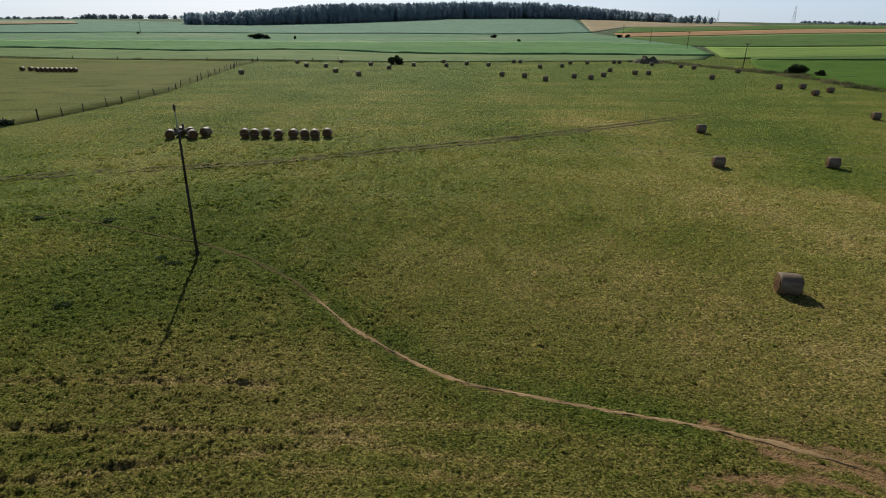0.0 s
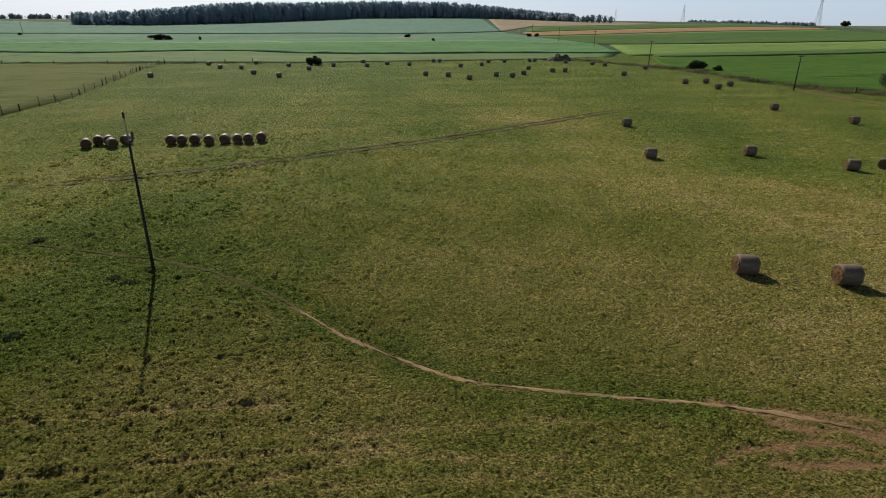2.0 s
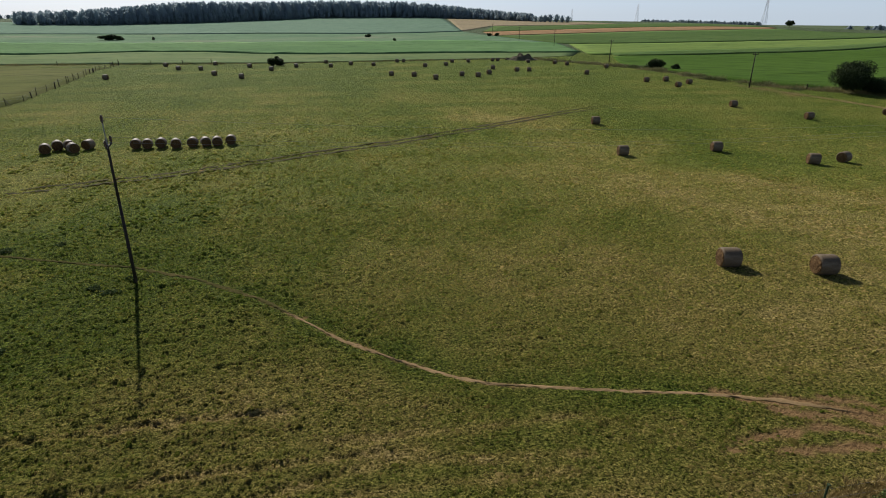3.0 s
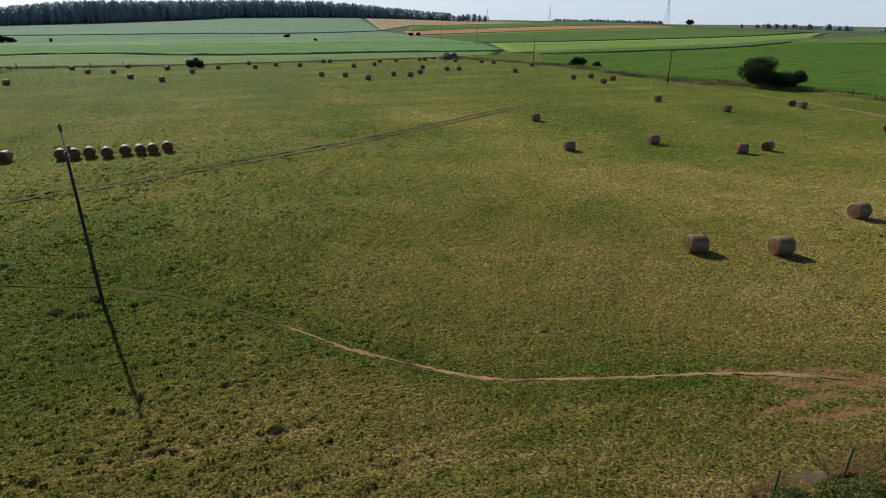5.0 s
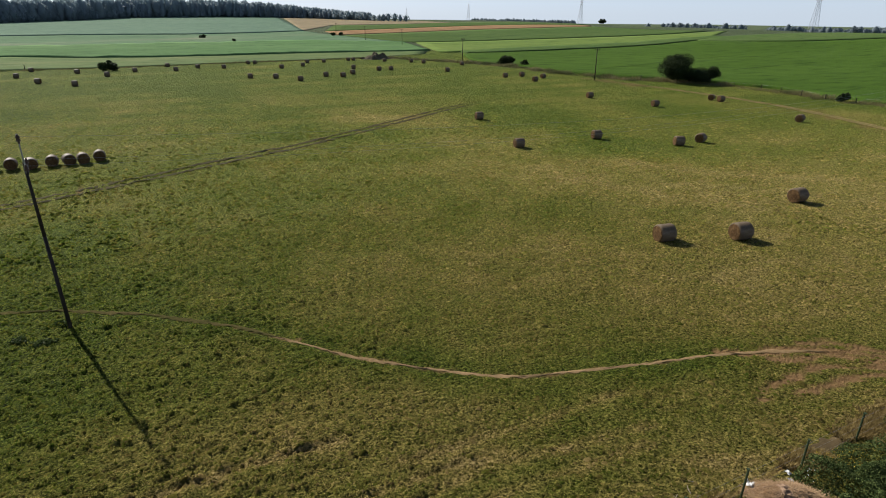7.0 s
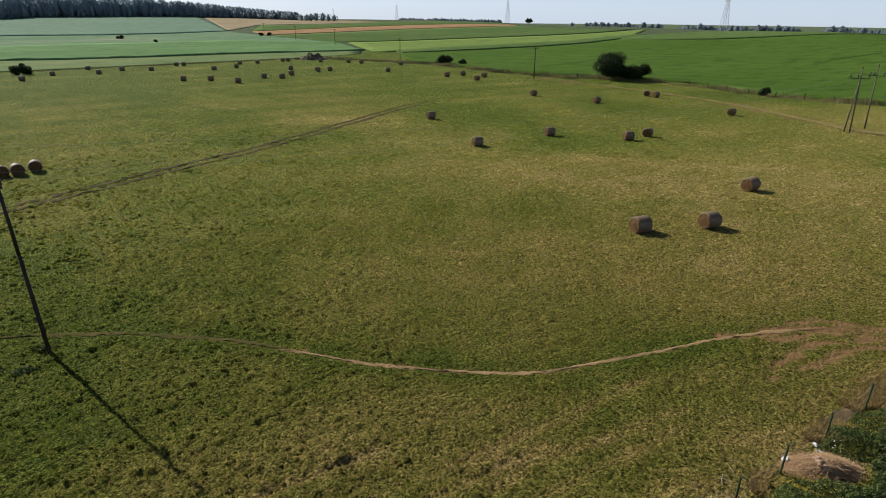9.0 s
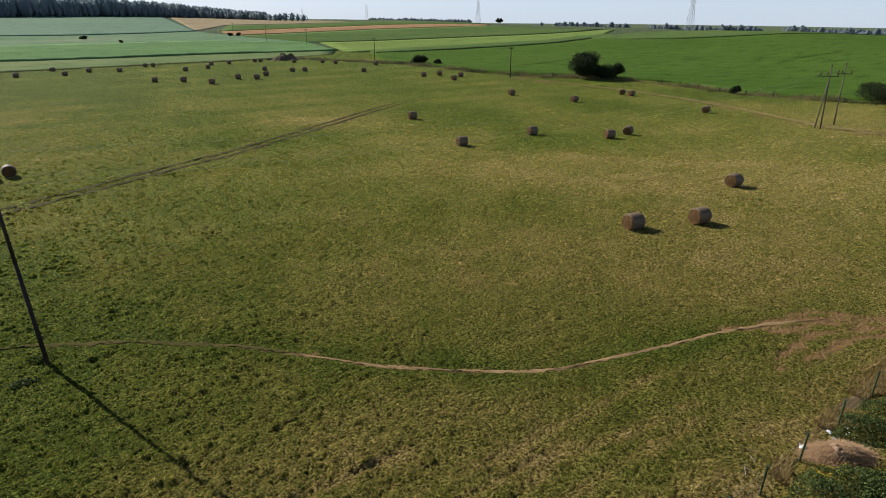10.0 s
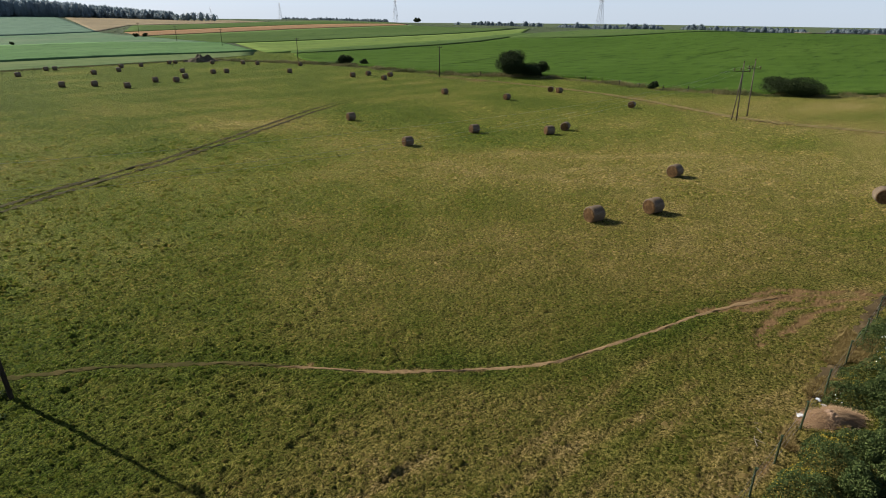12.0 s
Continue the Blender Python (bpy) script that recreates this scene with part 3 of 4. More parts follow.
sheet("green_crop", [(-330, 285), (-191, 272), (-157, 268), (-108, 258), (-70, 271), (-45, 268), (-25, 254), (0, 246), (25, 246), (55, 248), (90, 246), (112, 244)], [(-340, 335), (-230, 325), (-148, 340), (-78, 339), (7, 346), (87, 352), (132, 317)], 0.42, M_DARKCROP, "dark green standing crop with a shaded front edge", "crop field", 260, 14, 0.22)
sheet("pale_pasture", [(-340, 325), (-230, 318), (-148, 332), (-78, 332), (7, 339), (87, 345), (134, 312)], [(-370, 410), (-283, 404), (-227, 436), (-175, 443), (-102, 444), (-32, 453), (34, 443), (77, 452), (118, 474)], 0.06, M_OLIVE, "pale green pasture with faded brown streaks", "pasture", 70, 14)
sheet("hazed_hill_crop", [(-370, 395), (-283, 400), (-227, 432), (-175, 439), (-102, 440), (-32, 449), (34, 439), (77, 448), (118, 470)], [(-520, 640), (-400, 690), (-246, 640), (-106, 700), (5, 830), (183, 830)], 0.3, M_HILL, "broad green crop climbing the hill to the woods, haze blue in its colour", "crop field", 120, 24, 0.08)
sheet("stubble_patch", [(-540, 505), (-371, 520), (-333, 569)], [(-600, 590), (-415, 600), (-372, 628)], 0.85, M_STUBBLE, "pale straw-coloured stubble on the slope", "stubble field", 16, 8)
sheet("stubble_field", [(118, 472), (173, 573), (254, 595), (345, 640)], [(183, 800), (230, 790), (290, 722), (330, 700)], 0.2, M_STUBBLE, "pale straw-coloured stubble field beside the woods", "stubble field", 30, 16)
sheet("green_strip", [(132, 464), (214, 501), (316, 542), (414, 561), (478, 555)], [(175, 570), (254, 592), (345, 637), (440, 660), (520, 620)], 0.10, M_MIDCROP, "narrow green strip between stubble and dry field", "crop field", 30, 8)
sheet("orange_field", [(124, 409), (181, 430), (267, 462), (352, 480), (446, 513)], [(132, 461), (214, 498), (316, 539), (414, 558), (478, 552)], 0.2, M_PLOUGH, "dry orange-brown field with faint drill lines", "ploughed field", 36, 8)
sheet("green_field", [(136, 312), (171, 311), (252, 318), (382, 331), (430, 345)], [(124, 406), (181, 427), (267, 459), (352, 477), (446, 510)], 0.09, M_MIDCROP, "mid green crop with a shaded front edge", "crop field", 36, 10, 0.05)
sheet("yellow_green_field", [(110, 231), (118, 228), (158, 246), (206, 252), (250, 260), (302, 276), (345, 280)], [(136, 309), (171, 308), (252, 315), (382, 328), (425, 330)], 0.2, M_LIGHTCROP, "light yellow-green field of young growth", "crop field", 36, 10)
sheet("wedge_field", [(117, 219), (151, 219), (206, 226), (245, 234), (292, 250), (340, 262)], [(118, 227), (158, 245), (206, 251), (250, 259), (302, 275), (345, 279)], 0.55, M_MIDCROP, "wedge of tall dark green crop with a black shaded edge", "crop field", 30, 5, 0.1)
sheet("bright_crop", [(112, 215), (101, 190), (96, 172), (99, 150), (97, 132), (103, 115), (117, 104), (122, 85), (116, 64), (119, 44), (131, 24), (150, -30), (170, -120)], [(118, 218), (151, 217), (206, 224), (245, 232), (292, 249), (294, 222), (305, 198), (331, 174), (360, 140), (380, 100), (390, 60), (395, 0), (390, -140)], 0.35, M_BRIGHT, "bright green crop rising to the skyline", "crop field", 70, 30, 0.06)
sheet("skyline_field", [(380, 110), (400, 70), (405, 20), (400, -60)], [(400, 115), (420, 72), (425, 20), (420, -60)], 0.9, M_STUBBLE, "thin strip of ripe orange grain along the crest", "grain field", 20, 4)

sheet("crest_field", [(293, 251), (296, 224), (307, 200), (333, 176), (362, 141), (383, 100)], [(345, 266), (385, 258), (425, 232), (450, 190), (455, 145), (440, 100)], 0.6, M_MIDCROP, "olive green field running over the crest", "crop field", 36, 10)


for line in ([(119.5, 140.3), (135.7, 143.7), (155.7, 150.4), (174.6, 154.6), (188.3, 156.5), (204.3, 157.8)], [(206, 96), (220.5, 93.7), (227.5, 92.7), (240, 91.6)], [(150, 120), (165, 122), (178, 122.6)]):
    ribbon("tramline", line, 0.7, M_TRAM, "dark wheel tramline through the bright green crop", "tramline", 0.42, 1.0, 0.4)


# ---- hay bales ----
def hay_bale():
    """A round bale lying on its side, its axis along x, its base at the origin."""
    rng = np.random.RandomState(4)
    ob = thing("hay_bale", "round hay bale in pale net wrap lying on the mown grass", "hay bale", "hay bales on the meadow")
    R, L, n = 0.585, 1.06, 40
    prof = [(-0.5 * L, R * 0.88), (-0.475 * L, R * 0.955), (-0.42 * L, R), (-0.2 * L, R * 1.012), (0.05 * L, R * 1.0), (0.25 * L, R * 1.014), (0.42 * L, R), (0.475 * L, R * 0.955), (0.5 * L, R * 0.88)]
    bm = bmesh.new()
    rings = []
    for px, pr in prof:
        ring = []
        for i in range(n):
            a = 2 * math.pi * i / n
            r = pr * (1 + 0.010 * math.sin(5 * a + px * 4) + rng.uniform(-0.006, 0.006))
            zz = r * math.cos(a)
            ring.append(bm.verts.new((px, r * math.sin(a) * 1.01, max(R + zz * (0.97 if zz < 0 else 1), 0.03))))
        rings.append(ring)
    for ra, rb in zip(rings, rings[1:]):
        for i in range(n):
            j = (i + 1) % n
            bm.faces.new((ra[i], ra[j], rb[j], rb[i]))
    part("net_wrap", bm, M_NET, ob, "pale weathered net wrap", True)
    for sgn in (-1, 1):
        bm = bmesh.new()
        prev = None
        radii = (0.89, 0.83, 0.75, 0.65, 0.53, 0.40, 0.27, 0.13)
        for q, k in enumerate(radii):
            ring = []
            for i in range(n):
                a = 2 * math.pi * i / n
                r = R * k * (1 + rng.uniform(-0.05, 0.05) * (q > 0))
                out = 0.5 * L + 0.02 + 0.03 * (1 - k) + (0.012 if q % 2 else -0.008) + rng.uniform(-0.014, 0.014)
                if q == 0:
                    out = 0.5 * L - 0.03
                ring.append(bm.verts.new((sgn * out, r * math.sin(a), max(R + r * math.cos(a) * 0.98, 0.02))))
            if prev:
                for i in range(n):
                    j = (i + 1) % n
                    bm.faces.new((prev[i], prev[j], ring[j], ring[i])[::sgn])
            prev = ring
        bm.faces.new(prev[::sgn])
        part("end_face", bm, M_STRAW, ob, "brown rolled hay showing at the end")
    bm = bmesh.new()
    for _ in range(90):
        sgn = rng.choice((-1, 1))
        a, r = rng.uniform(0, 2 * math.pi), R * rng.uniform(0.2, 0.97)
        p = Vector((sgn * 0.5 * L, r * math.sin(a), R + r * math.cos(a)))
        d = Vector((sgn * rng.uniform(0.02, 0.09), rng.uniform(-0.1, 0.1), rng.uniform(-0.13, 0.05)))
        s = Vector((0, rng.uniform(-0.012, 0.012), 0.012))
        q = p + d
        q.z = max(q.z, 0.02)
        bm.faces.new([bm.verts.new(p - s), bm.verts.new(p + s), bm.verts.new(q)])
    tagged(part("loose_hay", bm, M_STRAW, ob), kind="stuff")
    return ob


BALE = hay_bale()
first = [True]


def place_bale(x, y, turn, label="", group="", tip=0.0):
    m = pose(x, y, height(x, y) - 0.015, 0, tip, turn)
    if first[0]:
        BALE.matrix_basis = m
        first[0] = False
        ob = BALE
    else:
        ob = copy_thing(BALE, m)
    return tagged(ob, label, group=group)


NEAR_BALES = [(18.3, 26.85, -14), (22.7, 24.6, -12), (34.6, 28.2, -4), (34.9, 12.9, 20), (28.9, 57.9, -12), (35.5, 77.6, -10), (40.9, 58.0, -14), (46.8, 50.2, -25), (50.9, 50.4, 18), (68.2, 90.0, -10), (71.7, 76.9, -6), (89.2, 79.0, 25), (89.0, 76.7, -8), (79.2, 55.3, 12)]
FAR_BALES = [(74.9, 116.6), (81.0, 121.5), (78.6, 127.2), (72.9, 126.2), (66.8, 145), (83.4, 166), (76.9, 180), (75.5, 186.5), (54.8, 155.7), (51.3, 155.8), (47.3, 165), (41.1, 148.5), (36.3, 142), (32.9, 144.8), (24.7, 137.7), (20.9, 145.4), (15.7, 148.5), (49.5, 200.3), (43.7, 199.7), (37.7, 183.1), (29.9, 177.2), (25.3, 203.3), (15.3, 185.6), (27.5, 203.4), (8.8, 190.8), (2.2, 181.3), (-7.8, 183.4), (-14.2, 169.9), (1.5, 202.2), (-21.2, 185.6), (-19.9, 147.5), (-27.2, 157.0), (-33.4, 176.8), (-39.7, 179.5), (-46.7, 197.6), (-50.4, 152.2), (-32.8, 200.9), (59.6, 204.5), (61.6, 204.8), (69.5, 195.3)]
rb = random.Random(6)
for bx, by, turn in NEAR_BALES:
    place_bale(bx, by, turn)
for bx, by in FAR_BALES:
    place_bale(bx, by, rb.uniform(-22, 10))
for bx, by in [(-34.6, 73.9), (-33.9, 75.6), (-32.6, 75.4), (-31.6, 73.6), (-30.5, 75.2)]:
    place_bale(bx, by, 100 + rb.uniform(-25, 25), "round hay bale gathered in a loose cluster on the meadow", "clustered hay bales")
for bx, by in [(-25.1, 74.2), (-23.75, 73.9), (-22.3, 74.1), (-20.5, 73.3), (-18.7, 73.6), (-17.2, 73.4), (-15.9, 73.4), (-14.4, 74.0)]:
    place_bale(bx, by, 98 + rb.uniform(-9, 9), "dark-ended round hay bale set in a row across the meadow", "row of hay bales")
for bx, by in [(-117.2, 168.6), (-114.5, 168.2)] + [(-111 + 1.42 * i, 165.6 - 0.2 * i) for i in range(9)]:
    place_bale(bx, by, 95 + rb.uniform(-6, 6), "weathered round hay bale lined up on the far pasture", "hay bales on the pasture")


# ---- poles and lines ----
def insulator(bm, p, s=1.0):
    for dz, r in ((0.0, 0.03), (0.06, 0.06), (0.10, 0.045), (0.15, 0.06), (0.20, 0.035)):
        tube(bm, Vector(p) + Vector((0, 0, dz * s)), Vector(p) + Vector((0, 0, (dz + 0.05) * s)), r * s, r * s * 0.8, 8)


def meadow_pole():
    x, y = -14.95, 32.72
    g = height(x, y)
    ob = thing("utility_pole", "dark weathered wooden power pole standing in the meadow", "utility pole", at=pose(x, y, g, 0, 0, 0))
    bm = bmesh.new()
    tube(bm, (0, 0, -0.4), (-0.08, 0.34, 4.6), 0.092, 0.074, 14)
    tube(bm, (-0.08, 0.34, 4.6), (-0.13, 0.58, 7.95), 0.074, 0.060, 14)
    part("shaft", bm, M_POLE, ob, smooth=True)
    bm = bmesh.new()
    box(bm, (-0.05, 0.55, 7.62), (0.07, 1.5, 0.09), Euler((0, 0, radians(6))).to_matrix())
    arm = part("crossarm", bm, M_POLE, ob)
    for iy in (-0.14, 1.22):
        bm = bmesh.new()
        insulator(bm, (-0.05 - 0.1 * (iy - 0.55), iy, 7.64), 1.5)
        part("insulator", bm, M_INSULATOR, arm, "brown porcelain insulator")
    bm = bmesh.new()
    tube(bm, (-0.11, 0.5, 7.5), (-0.08, 0.42, 8.85), 0.034, 0.028, 8)
    pin = part("top_pin", bm, M_STEEL, ob, "grey steel extension pin")
    bm = bmesh.new()
    insulator(bm, (-0.08, 0.42, 8.8), 1.6)
    part("insulator", bm, M_INSULATOR, pin, "brown porcelain insulator")
    return [Vector((x, y, g)) + Vector(v) for v in ((0.02, -0.14, 7.93), (-0.12, 1.22, 7.93), (-0.08, 0.42, 9.1))]


def plain_pole(x, y, h, lean=(0, 0), arm=True, r=0.13):
    ob = thing("utility_pole", "grey wooden power pole with a short crossarm", "utility pole", "poles of the power line", at=pose(x, y, height(x, y)))
    bm = bmesh.new()
    tube(bm, (0, 0, -0.3), (lean[0], lean[1], h), r, r * 0.7, 10)
    part("shaft", bm, M_POLE, ob, smooth=True)
    if arm:
        bm = bmesh.new()
        box(bm, (lean[0], lean[1] - 0.1, h - 0.45), (1.5, 0.1, 0.12))
        beam = part("crossarm", bm, M_POLE, ob)
        for ix in (-0.65, 0.65):
            bm = bmesh.new()
            insulator(bm, (lean[0] + ix, lean[1] - 0.1, h - 0.39), 1.2)
            part("insulator", bm, M_INSULATOR, beam)
    return ob


def line_pole(x, y, lean, h, reach, brace=None):
    """A tall wooden pole with one crossarm and, where given, a raking strut."""
    g = height(x, y)
    label = "tall wooden power pole propped by a raking strut" if brace else "slender wooden power pole beside the dirt road"
    ob = thing("utility_pole", label, "utility pole", "poles by the dirt road", at=pose(x, y, g))
    bm = bmesh.new()
    tube(bm, (0, 0, -0.4), (*lean, h), 0.098, 0.066, 12)
    part("shaft", bm, M_WOOD, ob, smooth=True)
    if brace:
        bm = bmesh.new()
        tube(bm, (brace[0] - x, brace[1] - y, height(*brace) - g - 0.3), (lean[0] * 0.86, lean[1] * 0.86, h * 0.86), 0.08, 0.06, 10)
        part("strut", bm, M_WOOD, ob, smooth=True)
    d, k = Vector((-0.31, 0.95, 0)), 0.86
    mid = Vector((lean[0] * k - 0.08, lean[1] * k, h * k))
    bm = bmesh.new()
    tube(bm, mid + d * reach[1], mid - d * reach[0], 0.05, 0.05, 6)
    arm = part("crossarm", bm, M_POLE, ob)
    tips = []
    for u in (reach[1] - 0.25, 0.28, -reach[0] + 0.12):
        bm = bmesh.new()
        insulator(bm, mid + d * u + Vector((0, 0, 0.03)), 1.7)
        part("insulator", bm, M_INSULATOR, arm, "brown porcelain insulator")
        tips.append(Vector((x, y, g + 0.4)) + mid + d * u)
    bm = bmesh.new()
    insulator(bm, (*lean, h - 0.05), 1.5)
    part("insulator", bm, M_INSULATOR, ob, "brown porcelain insulator")
    return tips


starts = meadow_pole()
ends = line_pole(75.37, 36.6, (-0.1, 0.45), 8.1, (1.0, 1.35), (74.95, 37.2))
ends_b = line_pole(81.25, 37.02, (-0.05, 0.35), 8.2, (0.95, 0.95))
for x, y, h, lean in [(91.2, 114.2, 7.5, (0.0, 0.1)), (92.2, 181, 7.8, (0.1, 0)), (118.2, 288, 8.0, (0, 0)), (120, 345, 8.0, (0, 0)), (122.5, 407, 8.0, (0.3, 0)), (-206, 423, 7.5, (0, 0))]:
    plain_pole(x, y, h, lean)


def cable(a, b, sag, r=0.004):
    bm = bmesh.new()
    a, b = Vector(a), Vector(b)
    pts = [a.lerp(b, i / 24) - Vector((0, 0, sag * 4 * (i / 24) * (1 - i / 24))) for i in range(25)]
    m = look(a, b).to_3x3()
    rings = [[bm.verts.new(p + m @ Vector((r * math.cos(k * 1.2566), r * math.sin(k * 1.2566), 0))) for k in range(5)] for p in pts]
    for one, two in zip(rings, rings[1:]):
        for k in range(5):
            bm.faces.new((one[k], two[k], two[(k + 1) % 5], one[(k + 1) % 5]))
    ob = part("cable", bm, M_WIRE)
    return tagged(ob, "thin bare overhead wire strung between wooden poles", "cable", "overhead wires")


for a, b, sag in zip(starts, (ends[2], ends[0], ends[1]), (1.5, 1.6, 1.4)):
    cable(a, b, sag)
for a, b in zip(ends, ends_b):
    cable(a, b, 0.08)


def pylon(x, y, top, turn=0.0):
    """A lattice transmission tower."""
    g = height(x, y) - 1
    h = top - g
    ob = thing("pylon", "grey steel lattice transmission tower on the skyline", "pylon", "transmission towers", at=pose(x, y, g, 0, 0, turn))

    def half(z):
        return 2.7 * (1 - z / h) ** 1.15 + 0.45
    levels = [h * k for k in (0, 0.16, 0.30, 0.42, 0.53, 0.63, 0.72, 0.80, 0.87, 0.94)]
    corners = ((1, 1), (-1, 1), (-1, -1), (1, -1))
    for cx, cy in corners:
        bm = bmesh.new()
        for za, zb in zip(levels, levels[1:]):
            tube(bm, (cx * half(za), cy * half(za), za), (cx * half(zb), cy * half(zb), zb), 0.11, 0.11, 4)
        tube(bm, (cx * half(levels[-1]), cy * half(levels[-1]), levels[-1]), (0, 0, h), 0.14, 0.1, 4)
        part("leg", bm, M_STEEL, ob)
    bm = bmesh.new()
    for za, zb in zip(levels, levels[1:]):
        for (ax, ay), (bx, by) in zip(corners, corners[1:] + corners[:1]):
            tube(bm, (ax * half(za), ay * half(za), za), (bx * half(zb), by * half(zb), zb), 0.05, 0.05, 4)
            tube(bm, (bx * half(za), by * half(za), za), (ax * half(zb), ay * half(zb), zb), 0.05, 0.05, 4)
            tube(bm, (ax * half(zb), ay * half(zb), zb), (bx * half(zb), by * half(zb), zb), 0.05, 0.05, 4)
    part("lattice", bm, M_STEEL, ob)
    for k, w in ((0.72, 5.5), (0.82, 7.0), (0.92, 4.6)):
        bm = bmesh.new()
        z = h * k
        for s in (-1, 1):
            for yy in (-0.5, 0.5):
                tube(bm, (s * 0.6, yy, z), (s * w, 0, z + 0.3), 0.1, 0.08, 4)
                tube(bm, (s * 0.6, yy, z + 1.4), (s * w, 0, z + 0.3), 0.1, 0.08, 4)
        part("crossarm", bm, M_STEEL, ob)
    return ob


pylon(520.3, 318.3, 34, 60)
pylon(537.4, 639.5, 33, 70)
pylon(574.1, 994.7, 30, 70)
pylon(619.3, 1366.5, 25.5, 70)


# ---- fences ----
def wooden_fence(name, line, step, h, seed, label, wires=2):
    rng = np.random.RandomState(seed)
    ob = thing(name, label, "fence")
    line = np.array(line, float)
    n = max(2, int(np.hypot(*np.diff(line, axis=0).T).sum() / step))
    tops = []
    for i, (x, y) in enumerate(resample(line, n)):
        x, y = x + rng.uniform(-0.4, 0.4), y + rng.uniform(-0.6, 0.6)
        g = height(x, y)
        hh, r = h * rng.uniform(0.75, 1.2), rng.choice((0.06, 0.08, 0.11))
        bm = bmesh.new()
        top = (x + rng.uniform(-0.12, 0.12), y + rng.uniform(-0.1, 0.1), g + hh)
        tube(bm, (x, y, g - 0.3), top, r, r * 0.85, 8)
        part("post", bm, M_POLE, ob)
        if i % 9 == 2:
            bm = bmesh.new()
            tube(bm, (x + 0.9, y - 0.5, g - 0.1), (x, y, g + hh * 0.8), 0.05, 0.05, 6)
            part("brace", bm, M_WOOD, ob)
        tops.append(Vector(top))
    for k in range(wires):
        bm = bmesh.new()
        for a, b in zip(tops, tops[1:]):
            tube(bm, a - Vector((0, 0, 0.12 + 0.4 * k)), b - Vector((0, 0, 0.12 + 0.4 * k)), 0.005, 0.005, 4)
        part("wire", bm, M_STEEL, ob)
    return ob


wooden_fence("wooden_fence", [(-66, 66), (-62.3, 82.3), (-59.2, 91), (-57, 100), (-55.1, 110), (-53.8, 118), (-55, 131), (-56, 143), (-57, 155), (-59.5, 170), (-62, 185), (-62, 205)], 4.2, 1.5, 3, "crooked weathered wooden post fence between two fields")
wooden_fence("verge_fence", [(103, 111), (113.5, 100), (116.5, 86), (112.5, 68), (113.5, 54)], 5.0, 1.15, 6, "thin grey posts leaning along the weedy verge", 1)
wooden_fence("boundary_fence", [(-62, 206), (-50, 209), (-35, 209)], 5.5, 1.4, 5, "thin wooden posts along the far edge of the meadow", 1)
wooden_fence("pasture_fence", [(-240, 212), (-155, 212), (-110, 210), (-64, 206)], 14, 1.2, 8, "sparse posts along the far edge of the pasture", 1)

FENCE_POSTS = [(-6.2, 10.4), (-3.9, 10.3), (-1.7, 10.2), (0.2, 10.1), (2.5, 10.0), (5.1, 9.9), (7.8, 9.8), (10.2, 9.7), (13.0, 9.65), (15.6, 9.5), (18.2, 9.4)]
near_fence = thing("steel_post_fence", "low fence of thin green steel posts along the weeds", "fence")
for i, (x, y) in enumerate(FENCE_POSTS):
    bm = bmesh.new()
    rr = random.Random(i)
    tube(bm, (x, y, height(x, y) - 0.2), (x + rr.uniform(-0.03, 0.03), y + rr.uniform(-0.03, 0.03), height(x, y) + 1.1), 0.03, 0.03, 8)
    box(bm, (x, y, height(x, y) + 1.1), (0.075, 0.075, 0.03))
    part("post", bm, M_GREENPOST, near_fence)
for z in (0.25, 0.6, 0.95):
    bm = bmesh.new()
    for (ax, ay), (bx, by) in zip(FENCE_POSTS, FENCE_POSTS[1:]):
        tube(bm, (ax, ay, height(ax, ay) + z), (bx, by, height(bx, by) + z), 0.0022, 0.0022, 4)
    part("wire", bm, M_STEEL, near_fence)


# ---- bushes and trees ----
def bush(name, x, y, radii, count, size, seed, label, category="bush", trunk=0.0, mat=None, group="", lobes=20):
    rng = np.random.RandomState(seed)
    g = height(x, y)
    ob = thing(name, label, category, group, at=pose(x, y, g))
    q = lobed(rng, count, radii, lobes)
    q[:, 2] += trunk + radii[2] * 0.66
    q[:, 2] = np.maximum(q[:, 2], radii[2] * (0.02 + 0.3 * rng.uniform(0, 1, count)))
    v, f, tint = leaves(q, size, rng)
    mesh_object("crown", v, f, mat or M_LEAF, ob, tint=tint)
    bm = bmesh.new()
    hh = trunk + radii[2] * 0.8
    r0 = 0.06 + 0.03 * hh
    tube(bm, (0, 0, -0.3), (0.05 * hh, 0, hh * 0.55), r0, r0 * 0.7, 8)
    for k in range(6):
        a = 2 * math.pi * k / 6 + rng.uniform(-0.4, 0.4)
        tube(bm, (0.04 * hh, 0, hh * rng.uniform(0.15, 0.5)), (radii[0] * 0.55 * math.cos(a), radii[1] * 0.55 * math.sin(a), hh * rng.uniform(0.75, 1.15)), r0 * 0.5, r0 * 0.15, 6)
    part("trunk", bm, M_BARK, ob)
    return ob


bush("bush", 109.5, 105.0, (5.2, 5.0, 4.5), 32000, 0.12, 11, "large dark green rounded tree-like bush by the dirt road")
bush("bush", 114.6, 101.4, (4.6, 4.2, 2.8), 19200, 0.11, 12, "lower dark green bush spreading beside a larger one")
bush("thicket", 118.4, 41.3, (4.4, 7.2, 2.5), 38400, 0.10, 14, "dense dark green thicket at the field edge", "thicket", lobes=34)
bush("bush", 98.2, 163.5, (3.1, 2.8, 2.0), 11200, 0.12, 17, "rounded dark bush on the field boundary")
